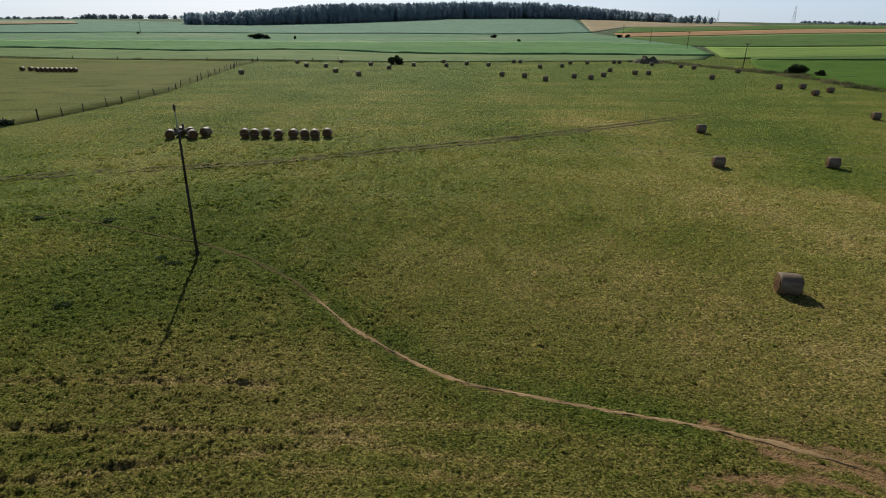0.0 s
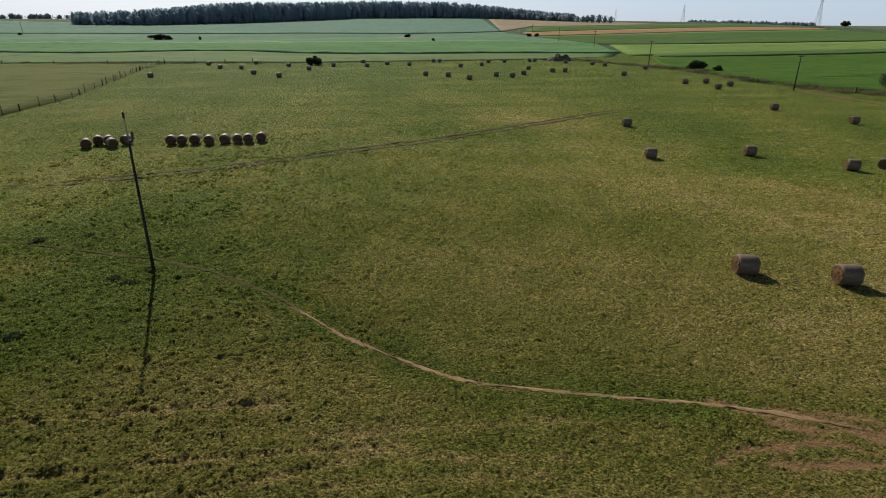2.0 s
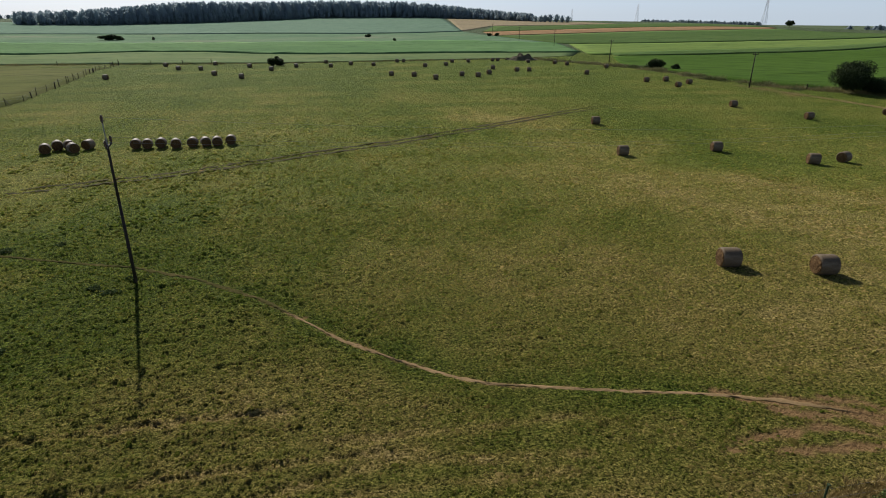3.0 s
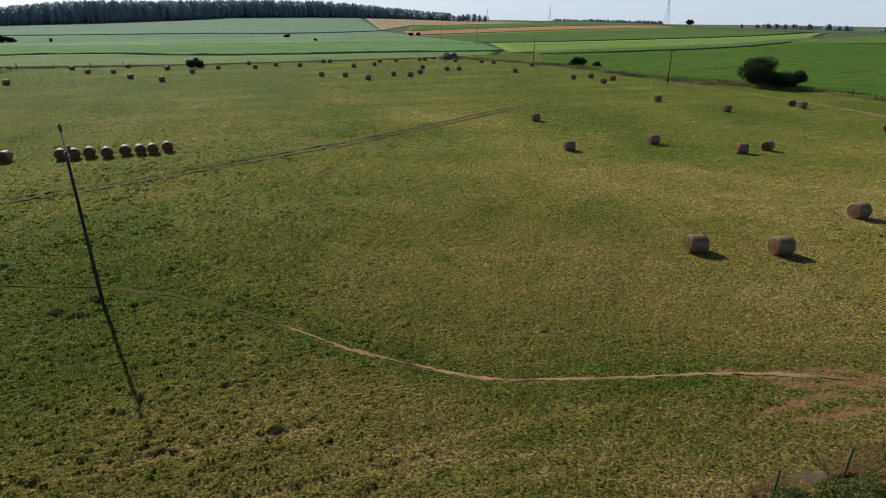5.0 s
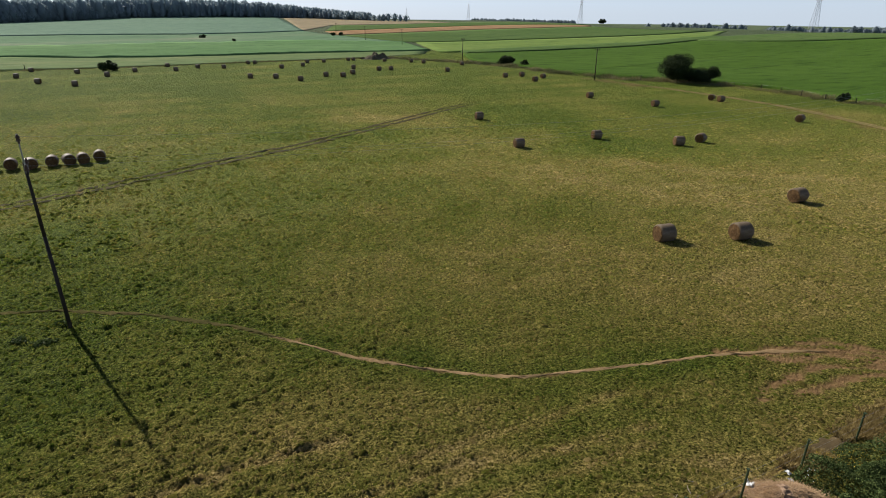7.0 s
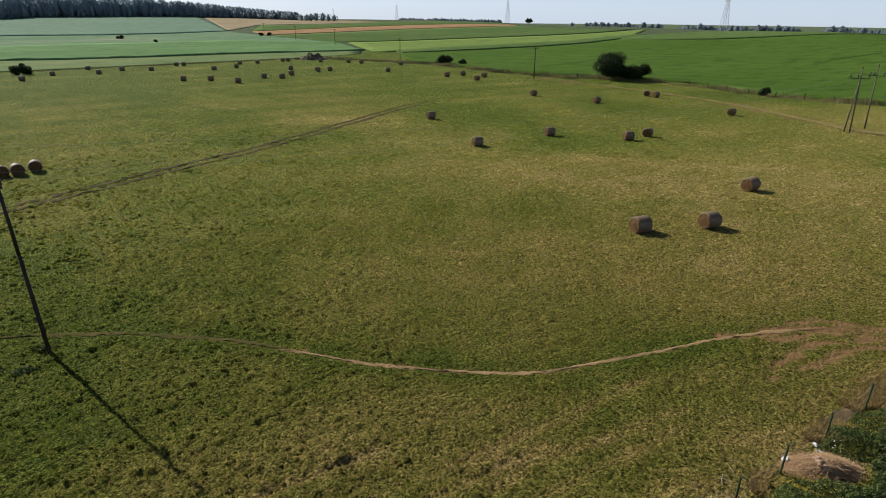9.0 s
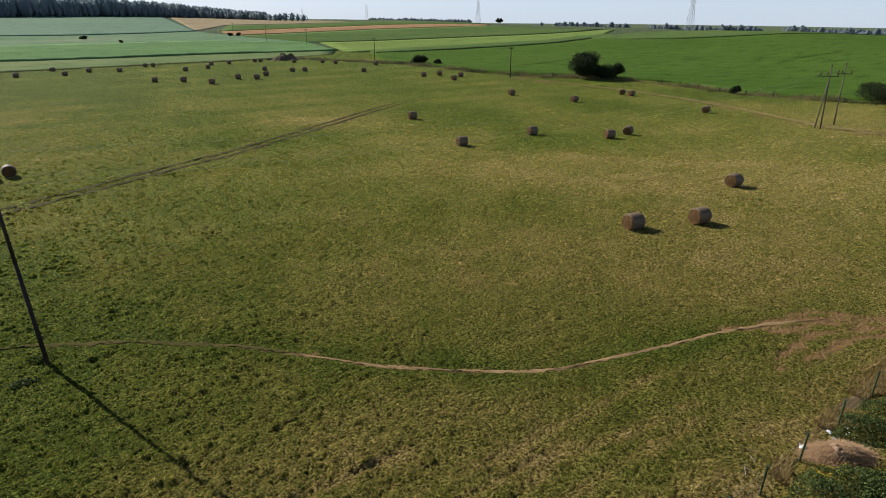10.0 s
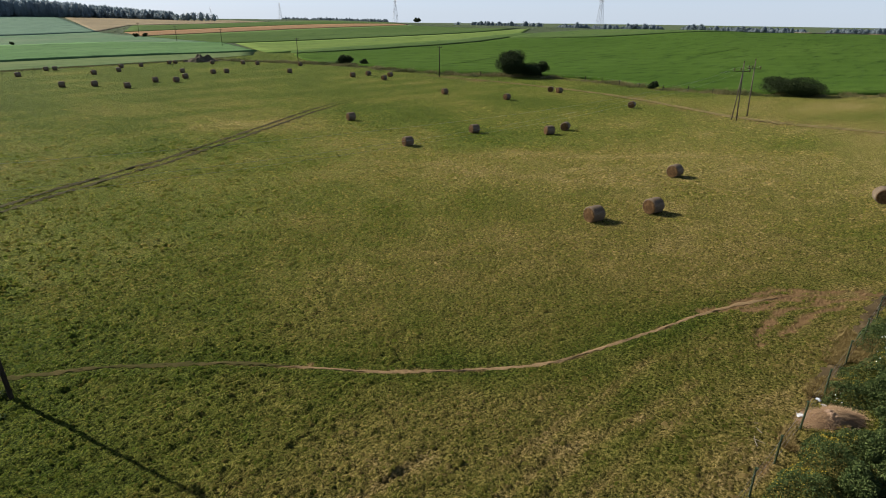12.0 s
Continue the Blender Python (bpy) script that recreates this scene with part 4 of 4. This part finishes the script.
bush("bush", 101.6, 158.0, (1.6, 1.6, 1.1), 1200, 0.22, 18, "small dark bush beside a larger one")
bush("shrub", 112.5, 67.3, (1.35, 1.3, 1.2), 1500, 0.17, 19, "small round dark shrub in the verge", "shrub")
bush("bush", -14.0, 194.0, (2.9, 2.8, 1.9), 5500, 0.18, 20, "dark bush standing behind the far row of bales")
bush("thicket", -109, 372, (7.4, 5, 1.8), 4500, 0.4, 21, "long low dark thicket in the middle of a pasture", "thicket", lobes=14)
bush("bush", 35.5, 399, (2.2, 2.0, 1.3), 1000, 0.35, 22, "lone dark bush in a green field")
bush("shrub", 46.8, 356, (1.1, 1.1, 1.0), 500, 0.3, 23, "lone small shrub in a green field", "shrub")
bush("shrub", 119.5, 404, (1.9, 1.9, 1.5), 900, 0.32, 24, "round dark shrub at the foot of a far pole", "shrub")
bush("shrub", 125.0, 404.5, (1.9, 1.9, 1.4), 900, 0.32, 25, "round dark shrub at the foot of a far pole", "shrub")
bush("shrub", -206, 419, (1.2, 1.2, 0.9), 400, 0.3, 26, "small shrub at the foot of a far pole", "shrub")
bush("shrub", -88, 372, (0.8, 0.8, 1.3), 300, 0.3, 27, "thin upright shrub near a long thicket", "shrub")
bush("lone_tree", 504.2, 561.5, (4.8, 4.8, 3.4), 2600, 0.5, 28, "lone round-headed tree on the skyline", "tree", 2.2)
bush("bush", -63.5, 84.8, (1.6, 1.2, 0.5), 700, 0.18, 29, "low dark scrub behind the wooden fence")
for wx, wy, wr, ws in ((-15.9, 31.5, 0.6, 30), (-16.9, 32.3, 0.5, 33), (-15.3, 33.2, 0.4, 34), (-21.5, 40.6, 0.5, 35), (-24.6, 40.3, 0.6, 36), (-30.2, 41.0, 0.7, 37), (-18.9, 25.6, 0.6, 38)):
    bush("weed_clump", wx, wy, (wr, wr * 0.8, 0.16), 420, 0.06, ws, "low dark weedy clump in the meadow grass", "weeds", mat=M_WEED)

for wx, wy, wr, wh, ws in ((2.3, 8.0, 0.8, 0.75, 41), (3.9, 7.7, 0.9, 0.8, 42), (0.5, 8.1, 0.7, 0.6, 43), (1.4, 7.2, 0.8, 0.7, 44), (6.3, 8.5, 0.7, 0.6, 45)):
    bush("shrub", wx, wy, (wr, wr * 0.8, wh), 8500, 0.034, ws, "leafy dark green shrub rising out of the weedy bank", "shrub", mat=M_WEED, lobes=14)


def woods(name, spots, h, mat, seed, label, category="woods", size=0.9, per=90, broad=(0.22, 0.36), peaked=0.3):
    """Many trees in one: each a lumpy closed crown with leaf sprays standing out of it."""
    rng = np.random.RandomState(seed)
    vs, fs, ts, base = [], [], [], 0
    rows, cols = 5, 7
    zz = np.repeat(np.linspace(-1, 0.97, rows), cols)
    aa = np.tile(np.arange(cols) * 2 * np.pi / cols, rows)
    idx = np.arange(rows * cols).reshape(rows, cols)
    nxt = np.roll(idx, -1, 1)
    quad = np.stack([idx[:-1], nxt[:-1], nxt[1:], idx[1:]], -1).reshape(-1, 4)
    hull = np.concatenate([quad[:, [0, 1, 2]], quad[:, [0, 2, 3]]])
    for x, y, *scale in spots:
        hh = h * rng.uniform(0.82, 1.12) * (scale[0] if scale else 1)
        w = hh * rng.uniform(*broad)
        tone = rng.uniform(0, 0.5)
        at = np.array((x, y, height(x, y) + hh * 0.5))
        ring = np.sqrt(np.clip(1 - zz * zz, 0.03, 1)) * (1.12 - peaked * zz) * rng.uniform(0.7, 1.1, rows * cols)
        body = np.column_stack([np.cos(aa) * ring * w * 0.6, np.sin(aa) * ring * w * 0.6, (zz + rng.uniform(-0.07, 0.07, rows * cols)) * hh * 0.48]) + at
        d = rng.normal(size=(per, 3))
        d /= np.linalg.norm(d, axis=1)[:, None]
        q = d * (w, w, hh * 0.48) * rng.uniform(0.66, 1.08, (per, 1))
        q[:, :2] *= (1.12 - peaked * np.clip(q[:, 2:] / (hh * 0.48), -1, 1))
        v, f, t = leaves(q + at, size, rng)
        vs += [body, v]
        fs += [hull + base, f + base + len(body)]
        ts += [np.clip(tone + 0.3 * rng.uniform(0, 1, len(body)), 0, 1), np.clip(t * 0.5 + tone, 0, 1)]
        base += len(body) + len(v)
    return tagged(mesh_object(name, np.vstack(vs), np.vstack(fs), mat, smooth=True, tint=np.concatenate(ts)), label, category, kind="stuff")


rw = np.random.RandomState(77)
EDGE = np.array([(-240, 588), (-222, 584), (-180, 590), (-106, 662), (-50, 725), (5, 795), (90, 812), (165, 818), (225, 795), (272, 715)])
spots = []
border = resample(EDGE, 300)
for _ in range(1450):
    k, deep = rw.uniform(0, 299), rw.uniform(0, 1) ** 1.5 * 46
    e = border[int(k)]
    p = e + e / np.hypot(*e) * deep + rw.uniform(-2, 2, 2)
    spots.append((*p, (1.0 - 0.45 * ramp(80, 0, k) - 0.5 * ramp(200, 299, k)) * (rw.uniform(0.45, 0.8) if deep < 3 else 1)))
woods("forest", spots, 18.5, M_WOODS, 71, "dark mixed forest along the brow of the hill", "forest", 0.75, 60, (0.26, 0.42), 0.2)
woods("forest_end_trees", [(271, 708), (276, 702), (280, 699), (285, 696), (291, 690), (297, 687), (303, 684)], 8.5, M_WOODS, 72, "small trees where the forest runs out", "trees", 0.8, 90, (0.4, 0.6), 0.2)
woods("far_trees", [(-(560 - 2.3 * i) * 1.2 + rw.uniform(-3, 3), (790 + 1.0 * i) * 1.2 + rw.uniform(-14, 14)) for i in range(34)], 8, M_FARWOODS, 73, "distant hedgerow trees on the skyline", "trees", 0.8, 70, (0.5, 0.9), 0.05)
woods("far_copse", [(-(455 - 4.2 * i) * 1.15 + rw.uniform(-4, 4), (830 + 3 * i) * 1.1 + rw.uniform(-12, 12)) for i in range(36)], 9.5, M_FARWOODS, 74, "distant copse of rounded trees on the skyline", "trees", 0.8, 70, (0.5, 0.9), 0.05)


def polar(az, r):
    return r * math.sin(radians(az)), r * math.cos(radians(az))


far = []
for i in range(1250):
    az = rw.uniform(46, 96)
    if math.sin(az * 1.7) + math.sin(az * 0.63 + 1) < -1.1:
        continue
    far.append((*polar(az, rw.uniform(950, 1700)), rw.uniform(0.5, 1.25)))
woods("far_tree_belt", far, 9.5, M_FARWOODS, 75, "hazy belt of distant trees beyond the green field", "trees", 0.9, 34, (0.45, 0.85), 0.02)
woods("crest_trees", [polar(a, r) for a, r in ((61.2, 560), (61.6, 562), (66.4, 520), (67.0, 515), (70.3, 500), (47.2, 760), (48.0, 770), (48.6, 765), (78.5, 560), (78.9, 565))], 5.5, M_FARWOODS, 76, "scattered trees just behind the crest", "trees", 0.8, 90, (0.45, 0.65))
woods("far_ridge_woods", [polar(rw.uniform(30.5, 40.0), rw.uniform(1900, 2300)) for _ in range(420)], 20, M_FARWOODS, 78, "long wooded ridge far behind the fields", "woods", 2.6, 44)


# ---- earth heap at the meadow's far edge ----
def straw_form(u, w):
    """Two slumped lobes that thin out to nothing at the rim."""
    low = 0.62 * np.exp(-((u + 0.45) / 0.62) ** 4 - ((w - 0.05) / 0.72) ** 4)
    high = 0.55 * np.exp(-((u - 0.25) / 0.55) ** 2 - ((w + 0.05) / 0.55) ** 2)
    return (low + high) * np.clip(1.6 * (1.05 - np.hypot(u, w)), 0, 1)


def heap(name, x, y, rx, ry, h, mat, label, category, seed, n=44, bumpy=0.3, turn=0.0, form=None):
    rng = np.random.RandomState(seed)
    s = np.linspace(-1, 1, n)
    u, w = np.meshgrid(s, s)
    r = np.hypot(u, w) * (1 + 0.16 * waves(u, w, 0.8, seed))
    body = np.clip(1 - r, 0, 1) ** 0.75
    if form:
        body = form(u, w)
    z = h * body * (1 + bumpy * waves(u, w, 0.6, seed + 1) + 0.08 * waves(u, w, 0.16, seed + 2)) - 0.06
    ca, sa = math.cos(radians(turn)), math.sin(radians(turn))
    gx, gy = x + u * rx * ca - w * ry * sa, y + u * rx * sa + w * ry * ca
    v = np.stack([gx, gy, land(gx, gy) + z], -1).reshape(-1, 3)
    idx = np.arange(n * n).reshape(n, n)
    f = np.stack([idx[:-1, :-1], idx[:-1, 1:], idx[1:, 1:], idx[1:, :-1]], -1).reshape(-1, 4)
    return tagged(mesh_object(name, v, f, mat), label, category)


heap("brush_heap", 72.3, 209.0, 6.0, 3.6, 1.75, M_BRUSH, "low dark heap of brush and earth at the field edge", "heap", 61, 60, 0.55)
heap("hay_mound", 3.75, 9.3, 1.32, 0.72, 0.5, M_OLDSTRAW, "collapsed mound of old pinkish-brown hay among the weeds", "hay mound", 64, 80, 0.22, -37, straw_form)


def litter(x, y, size, turn, seed, label):
    """A crumpled scrap of plastic sheet."""
    rng = np.random.RandomState(seed)
    bm = bmesh.new()
    bmesh.ops.create_grid(bm, x_segments=9, y_segments=7, size=size)
    for v in bm.verts:
        v.co.z = size * (1.0 + 0.75 * math.sin(2.1 / size * v.co.x + seed) * math.cos(1.7 / size * v.co.y) + rng.uniform(-0.35, 0.35))
        v.co.x *= 1.3
    bmesh.ops.solidify(bm, geom=bm.faces[:], thickness=0.008)
    ob = part("plastic_sheet", bm, M_PLASTIC)
    ob.matrix_basis = pose(x, y, height(x, y), 8, -6, turn)
    return tagged(ob, label, "plastic sheet", "plastic litter by the fence")


litter(3.2, 10.2, 0.11, 30, 9, "crumpled white plastic sheet beside the hay mound")
for lx, ly, lz, lt, seed in ((4.6, 9.98, 0.07, 80, 2), (5.3, 9.75, 0.05, 10, 3), (4.35, 9.75, 0.06, 140, 5)):
    litter(lx, ly, lz, lt, seed, "small torn scrap of white plastic in the weeds")


def stick(x, y, length, turn, tip):
    bm = bmesh.new()
    tube(bm, (-length / 2, 0, 0.02), (0, 0.02 * length, 0.03 + 0.5 * tip), 0.010, 0.009, 6)
    tube(bm, (0, 0.02 * length, 0.03 + 0.5 * tip), (length / 2, -0.03, 0.03 + tip), 0.009, 0.006, 6)
    ob = part("stick", bm, M_DRYSTICK)
    ob.matrix_basis = pose(x, y, height(x, y) + 0.02, 0, 0, turn)
    return tagged(ob, "pale dry stick lying on the grass", "stick", "sticks by the fence")


for sx, sy, sl, st, tip in ((0.9, 10.85, 0.42, 35, 0.05), (0.95, 10.75, 0.38, 118, 0.09), (1.55, 10.95, 0.26, 70, 0.03), (1.9, 11.1, 0.22, 160, 0.04)):
    stick(sx, sy, sl, st, tip)


# ---- growth ----
def blades(x, y, size, per, seed, tall=1.0, spread=0.75, wide=1.0):
    """Tufts of single blades at the places."""
    rng = np.random.RandomState(seed)
    n = len(x)
    a = rng.uniform(0, 2 * np.pi, (n, per))
    rad = np.sqrt(rng.uniform(0, 1, (n, per))) * size[:, None] * spread
    bx, by = x[:, None] + np.cos(a) * rad, y[:, None] + np.sin(a) * rad
    h = size[:, None] * rng.uniform(0.45, 1.0, (n, per)) * 0.72 * tall
    w = size[:, None] * rng.uniform(0.06, 0.13, (n, per)) * wide
    g = land(bx, by) + lift(bx, by)
    b = rng.uniform(0, 2 * np.pi, (n, per))
    lean = h * rng.uniform(0.3, 1.1, (n, per))
    root = np.stack([bx, by, g - 0.02], -1)
    sidev = np.stack([np.sin(b), -np.cos(b), np.zeros_like(b)], -1) * w[..., None]
    tip = root + np.stack([np.cos(b) * lean, np.sin(b) * lean, h + 0.02], -1)
    v = np.stack([root - sidev, root + sidev, tip], 2).reshape(-1, 3)
    f = np.arange(len(v)).reshape(-1, 3)
    tint = np.repeat(np.clip(np.repeat(rng.uniform(0, 1, n), per) * 0.35 + 0.65 * rng.uniform(0, 1, n * per), 0, 1), 3)
    return v, f, tint


def meadow_grass():
    rng = np.random.RandomState(90)
    xs, ys, ss = [], [], []
    for r0, r1, density, size in ((0, 26, 100, 0.060), (26, 40, 28, 0.09), (40, 62, 4, 0.13)):
        n = int(density * 4 * r1 * r1)
        x, y = rng.uniform(-r1, r1, n) - 6, rng.uniform(-r1, r1, n) + 4
        r = np.hypot(x + 6, y - 4)
        keep = (r >= r0) & (r < r1) & (y > 7.6 - 0.04 * x) & (x > -46 - 0.1 * y) & (np.hypot(x, y) > 9) & (x < 3 + 2.6 * y) & (x > -6 - 0.95 * y)
        keep &= rng.uniform(62, 110, n) > r - 8 * (r < 62)
        xs.append(x[keep])
        ys.append(y[keep])
        ss.append(size * rng.uniform(0.6, 1.5, keep.sum()))
    x, y, s = np.concatenate(xs), np.concatenate(ys), np.concatenate(ss)
    b = bareness(x, y)
    clump = 2.6 * np.abs(lattice(x, y, 0.42, 41)) - 0.9
    keep = (rng.uniform(0, 1, len(x)) > b * 0.93) & (near_line(x, y, FOOTPATH) > rng.uniform(0.03, 0.15, len(x))) & (near_line(x, y, FENCE_STRIP) > rng.uniform(0.1, 0.3, len(x))) & (rng.uniform(-1.9, 0.3, len(x)) < clump)
    x, y, s = x[keep], y[keep], s[keep] * (1 + 0.3 * np.clip(clump[keep], -1, 1.5))
    v, f, tint = blades(x, y, s, 5, 91)
    dry = np.repeat(dryness(x, y), 15)
    return tagged(mesh_object("grass", v, f, M_GRASS, dry=dry, tint=tint, brightness=np.repeat(rng.uniform(0, 1, 5 * len(x)), 3)), "short tussocky mown grass, part green and part dry", "grass", kind="stuff")


def tussocks():
    """Low jagged hummocks of grazed turf."""
    rng = np.random.RandomState(94)
    xs, ys, ss = [], [], []
    for r0, r1, density, size in ((0, 26, 44, 0.07), (0, 40, 1.0, 0.13), (26, 40, 27, 0.085), (40, 62, 12, 0.125), (62, 120, 2.5, 0.19)):
        n = int(density * 4 * r1 * r1)
        x, y = rng.uniform(-r1, r1, n) - 6, rng.uniform(-r1, r1, n) + 4
        r = np.hypot(x + 6, y - 4)
        keep = (r >= r0) & (r < r1) & (y > 10.3 - 0.04 * x) & (x > -46 - 0.1 * y) & (x < 3 + 2.6 * y) & (x > -6 - 0.95 * y)
        keep &= rng.uniform(75, 120, n) > r
        xs.append(x[keep])
        ys.append(y[keep])
        ss.append(size * rng.uniform(0.55, 1.35, keep.sum()))
    x, y, s = np.concatenate(xs), np.concatenate(ys), np.concatenate(ss)
    keep = (rng.uniform(0, 1, len(x)) > bareness(x, y) * 1.02) & (near_line(x, y, FOOTPATH) > 0.14 + 0.6 * s) & (near_line(x, y, FENCE_STRIP) > 0.3) & (rng.uniform(-0.9, 1.0, len(x)) < lattice(x, y, 2.2, 96, 2) + 0.5 * ramp(20, 60, y) + 1.0 * rough(x, y) - 0.3)
    x, y, s = x[keep], y[keep], s[keep]
    n, k = len(x), 7
    a = 2 * np.pi * np.arange(k) / k + rng.uniform(-0.35, 0.35, (n, k))
    rad = s[:, None] * rng.uniform(0.55, 1.35, (n, k))
    px, py = x[:, None] + rad * np.cos(a), y[:, None] + rad * np.sin(a)
    rim = np.stack([px, py, land(px, py) + lift(px, py) - 0.015], -1)
    top = np.stack([x + 0.3 * s * rng.normal(size=n), y + 0.3 * s * rng.normal(size=n), land(x, y) + lift(x, y) + s * rng.uniform(0.28, 0.75, n) * (1 - 0.3 * ramp(34, 60, np.hypot(x + 6, y - 4)))], -1)
    v = np.concatenate([rim, top[:, None]], 1).reshape(-1, 3)
    base = (np.arange(n) * (k + 1))[:, None]
    i = np.arange(k)[None]
    f = np.stack([base + i, base + (i + 1) % k, base + k + 0 * i], -1).reshape(-1, 3)
    def rep(w):
        return np.repeat(w, k + 1)
    # the distance ramp paints the far turf brighter, as if backlit
    ob = mesh_object("turf_hummocks", v, f, M_TUSSOCK, dry=rep(dryness(x, y)), tint=rep(rng.uniform(0, 1, n)), brightness=rep(rng.uniform(0, 1, n) + 1.0 * ramp(7, 36, np.hypot(x + 6, y - 4))))
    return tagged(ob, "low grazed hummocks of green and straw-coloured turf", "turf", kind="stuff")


meadow_grass()
tussocks()


def verge(name, line, width, density, tall, mat, seed, label):
    rng = np.random.RandomState(seed)
    line = np.array(line, float)
    total = np.hypot(*np.diff(line, axis=0).T).sum()
    n = int(total * density)
    c = resample(line, n)
    p = c + rng.normal(size=(n, 2)) * width * 0.4
    patch = lattice(p[:, 0], p[:, 1], 5.0, seed, 3)
    s = tall * rng.uniform(0.4, 1.3, n) * np.clip(0.8 + 1.1 * lattice(p[:, 0], p[:, 1], 3.2, seed + 1, 2), 0.2, 2.0)
    v, f, tint = blades(p[:, 0], p[:, 1], np.abs(s) + 0.1, 12, seed, 1.2, 0.8, 0.5)
    tint = np.clip(0.55 * tint + 0.25 + 0.55 * np.repeat(patch, 36), 0, 1)
    return tagged(mesh_object(name, v, f, mat, tint=tint), label, "verge", kind="stuff")


verge("hedge_verge", [(78, 214), (86, 195), (93, 171), (95, 150), (94, 131), (101, 113), (114, 101), (118, 84), (113, 65), (116, 46), (127, 25), (146, -30)], 4.0, 30, 0.62, M_HEDGE, 101, "unkempt verge of tall weeds and dry grass")
verge("far_verge", [(-240, 211), (-155, 213), (-120, 211), (-62, 208), (-15, 204), (16, 208), (72, 214), (79, 211)], 2.4, 12, 0.42, M_HEDGE, 102, "strip of tall dry grass along the meadow's far edge")


def weeds():
    """The overgrown bank below the fence."""
    rng = np.random.RandomState(110)
    n = 150000
    x, y = rng.uniform(-5, 18, n), rng.uniform(5.6, 9.9, n)
    mound = 0.55 + 0.42 * waves(x, y, 2.6, 111) + 0.22 * waves(x, y, 0.9, 112)
    edge = ramp(10.0, 9.0, y + 0.5 * waves(x, y, 2.0, 113))
    heap_gap = ramp(0.95, 1.6, np.hypot((0.8 * (x - 3.85) - 0.6 * (y - 9.15)) / 1.2, (0.6 * (x - 3.85) + 0.8 * (y - 9.15)) / 0.65))
    hh = np.clip(mound, 0.12, 1.5) * edge * (0.1 + 0.9 * heap_gap)
    hh = hh * ramp(-5, -2.5, x + 0.6 * waves(x, y, 1.6, 121)) * ramp(18, 15.5, x + 0.6 * waves(x, y, 1.6, 121)) * ramp(5.6, 6.9, y + 0.4 * waves(x, y, 1.5, 122))
    keep = hh > 0.05
    x, y, hh = x[keep], y[keep], hh[keep]
    z = land(x, y) + hh * rng.uniform(0.25, 1.0, len(x)) ** 0.5
    v, f, t = leaves(np.column_stack([x, y, z]), 0.030, rng)
    tagged(mesh_object("weeds", v, f, M_WEED, tint=t), "dense dark green nettles and weeds on the bank", "weeds", kind="stuff")
    near = sum(np.exp(-np.hypot((x - cx) / 0.8, (y - cy) / 0.5) ** 2) for cx, cy in ((0.5, 9.5), (2.0, 9.1), (6.4, 9.5), (8.4, 9.0), (-1.2, 9.5)))
    pick = (0.4 * waves(x, y, 1.2, 115) + 1.4 * near > 0.62) & (rng.uniform(0, 1, len(x)) < 0.13) & (y > 8.3)
    q = np.column_stack([x, y, land(x, y) + hh + rng.uniform(0.0, 0.12, len(x))])
    v, f, t = leaves(q[pick], 0.019, rng)
    tagged(mesh_object("yellow_flowers", v, f, M_YELLOW, tint=t), "small yellow flowers scattered over the weeds", "flowers", kind="stuff")
    near = sum(np.exp(-np.hypot(x - cx, (y - cy) / 0.5) ** 2) for cx, cy in ((4.7, 9.5), (9.7, 9.1), (11.9, 9.5), (13.0, 9.5)))
    pick = (0.5 * waves(x, y, 2.0, 117) + near > 0.75) & (rng.uniform(0, 1, len(x)) < 0.02)
    v, f, t = leaves(q[pick], 0.026, rng, 0.3)
    tagged(mesh_object("white_flowers", v, f, M_WHITE, tint=t), "white umbel flowers dotted among the weeds", "flowers", kind="stuff")
    m = 3600
    x, y = rng.uniform(1.2, 12.5, m), 9.8 + rng.normal(size=m) * 0.34
    keep = 0.7 * waves(x, y, 2.4, 119) + 1.3 * np.exp(-((x - 9.2) / 1.5) ** 2) > 0.45
    x, y = x[keep], y[keep]
    v, f, t = blades(x, y, np.full(len(x), 0.15), 9, 120, 1.9, 0.7)
    tagged(mesh_object("dry_grass", v, f, M_DRYWEED, tint=t), "tall tawny dry grass along the fence", "dry grass", kind="stuff")

    m = 5200
    a, r = rng.uniform(0, 2 * np.pi, m), np.sqrt(rng.uniform(0, 1, m)) * 0.95
    u, w = np.cos(a) * r, np.sin(a) * r
    x, y = 3.75 + u * 1.04 + w * 0.43, 9.3 - u * 0.78 + w * 0.57
    z = land(x, y) + 0.5 * straw_form(u, w) - 0.04
    d = rng.normal(size=(m, 3)) * (0.8, 0.8, 0.25) + np.array((0.75, -0.5, -0.1)) * np.sign(u + 0.25)[:, None]
    d *= (rng.uniform(0.10, 0.30, m) / np.linalg.norm(d, axis=1))[:, None]
    side = np.cross(d, (0, 0, 1.0)) * 0.03
    p = np.column_stack([x, y, z + 0.02])
    v = np.stack([p - side, p + side, p + d], 1).reshape(-1, 3)
    tagged(mesh_object("loose_straw", v, np.arange(len(v)).reshape(-1, 3), M_HAYSTALK, tint=np.repeat(rng.uniform(0, 1, m), 3)), "loose brown straw stalks strewn over the heap", "straw", kind="stuff")


weeds()
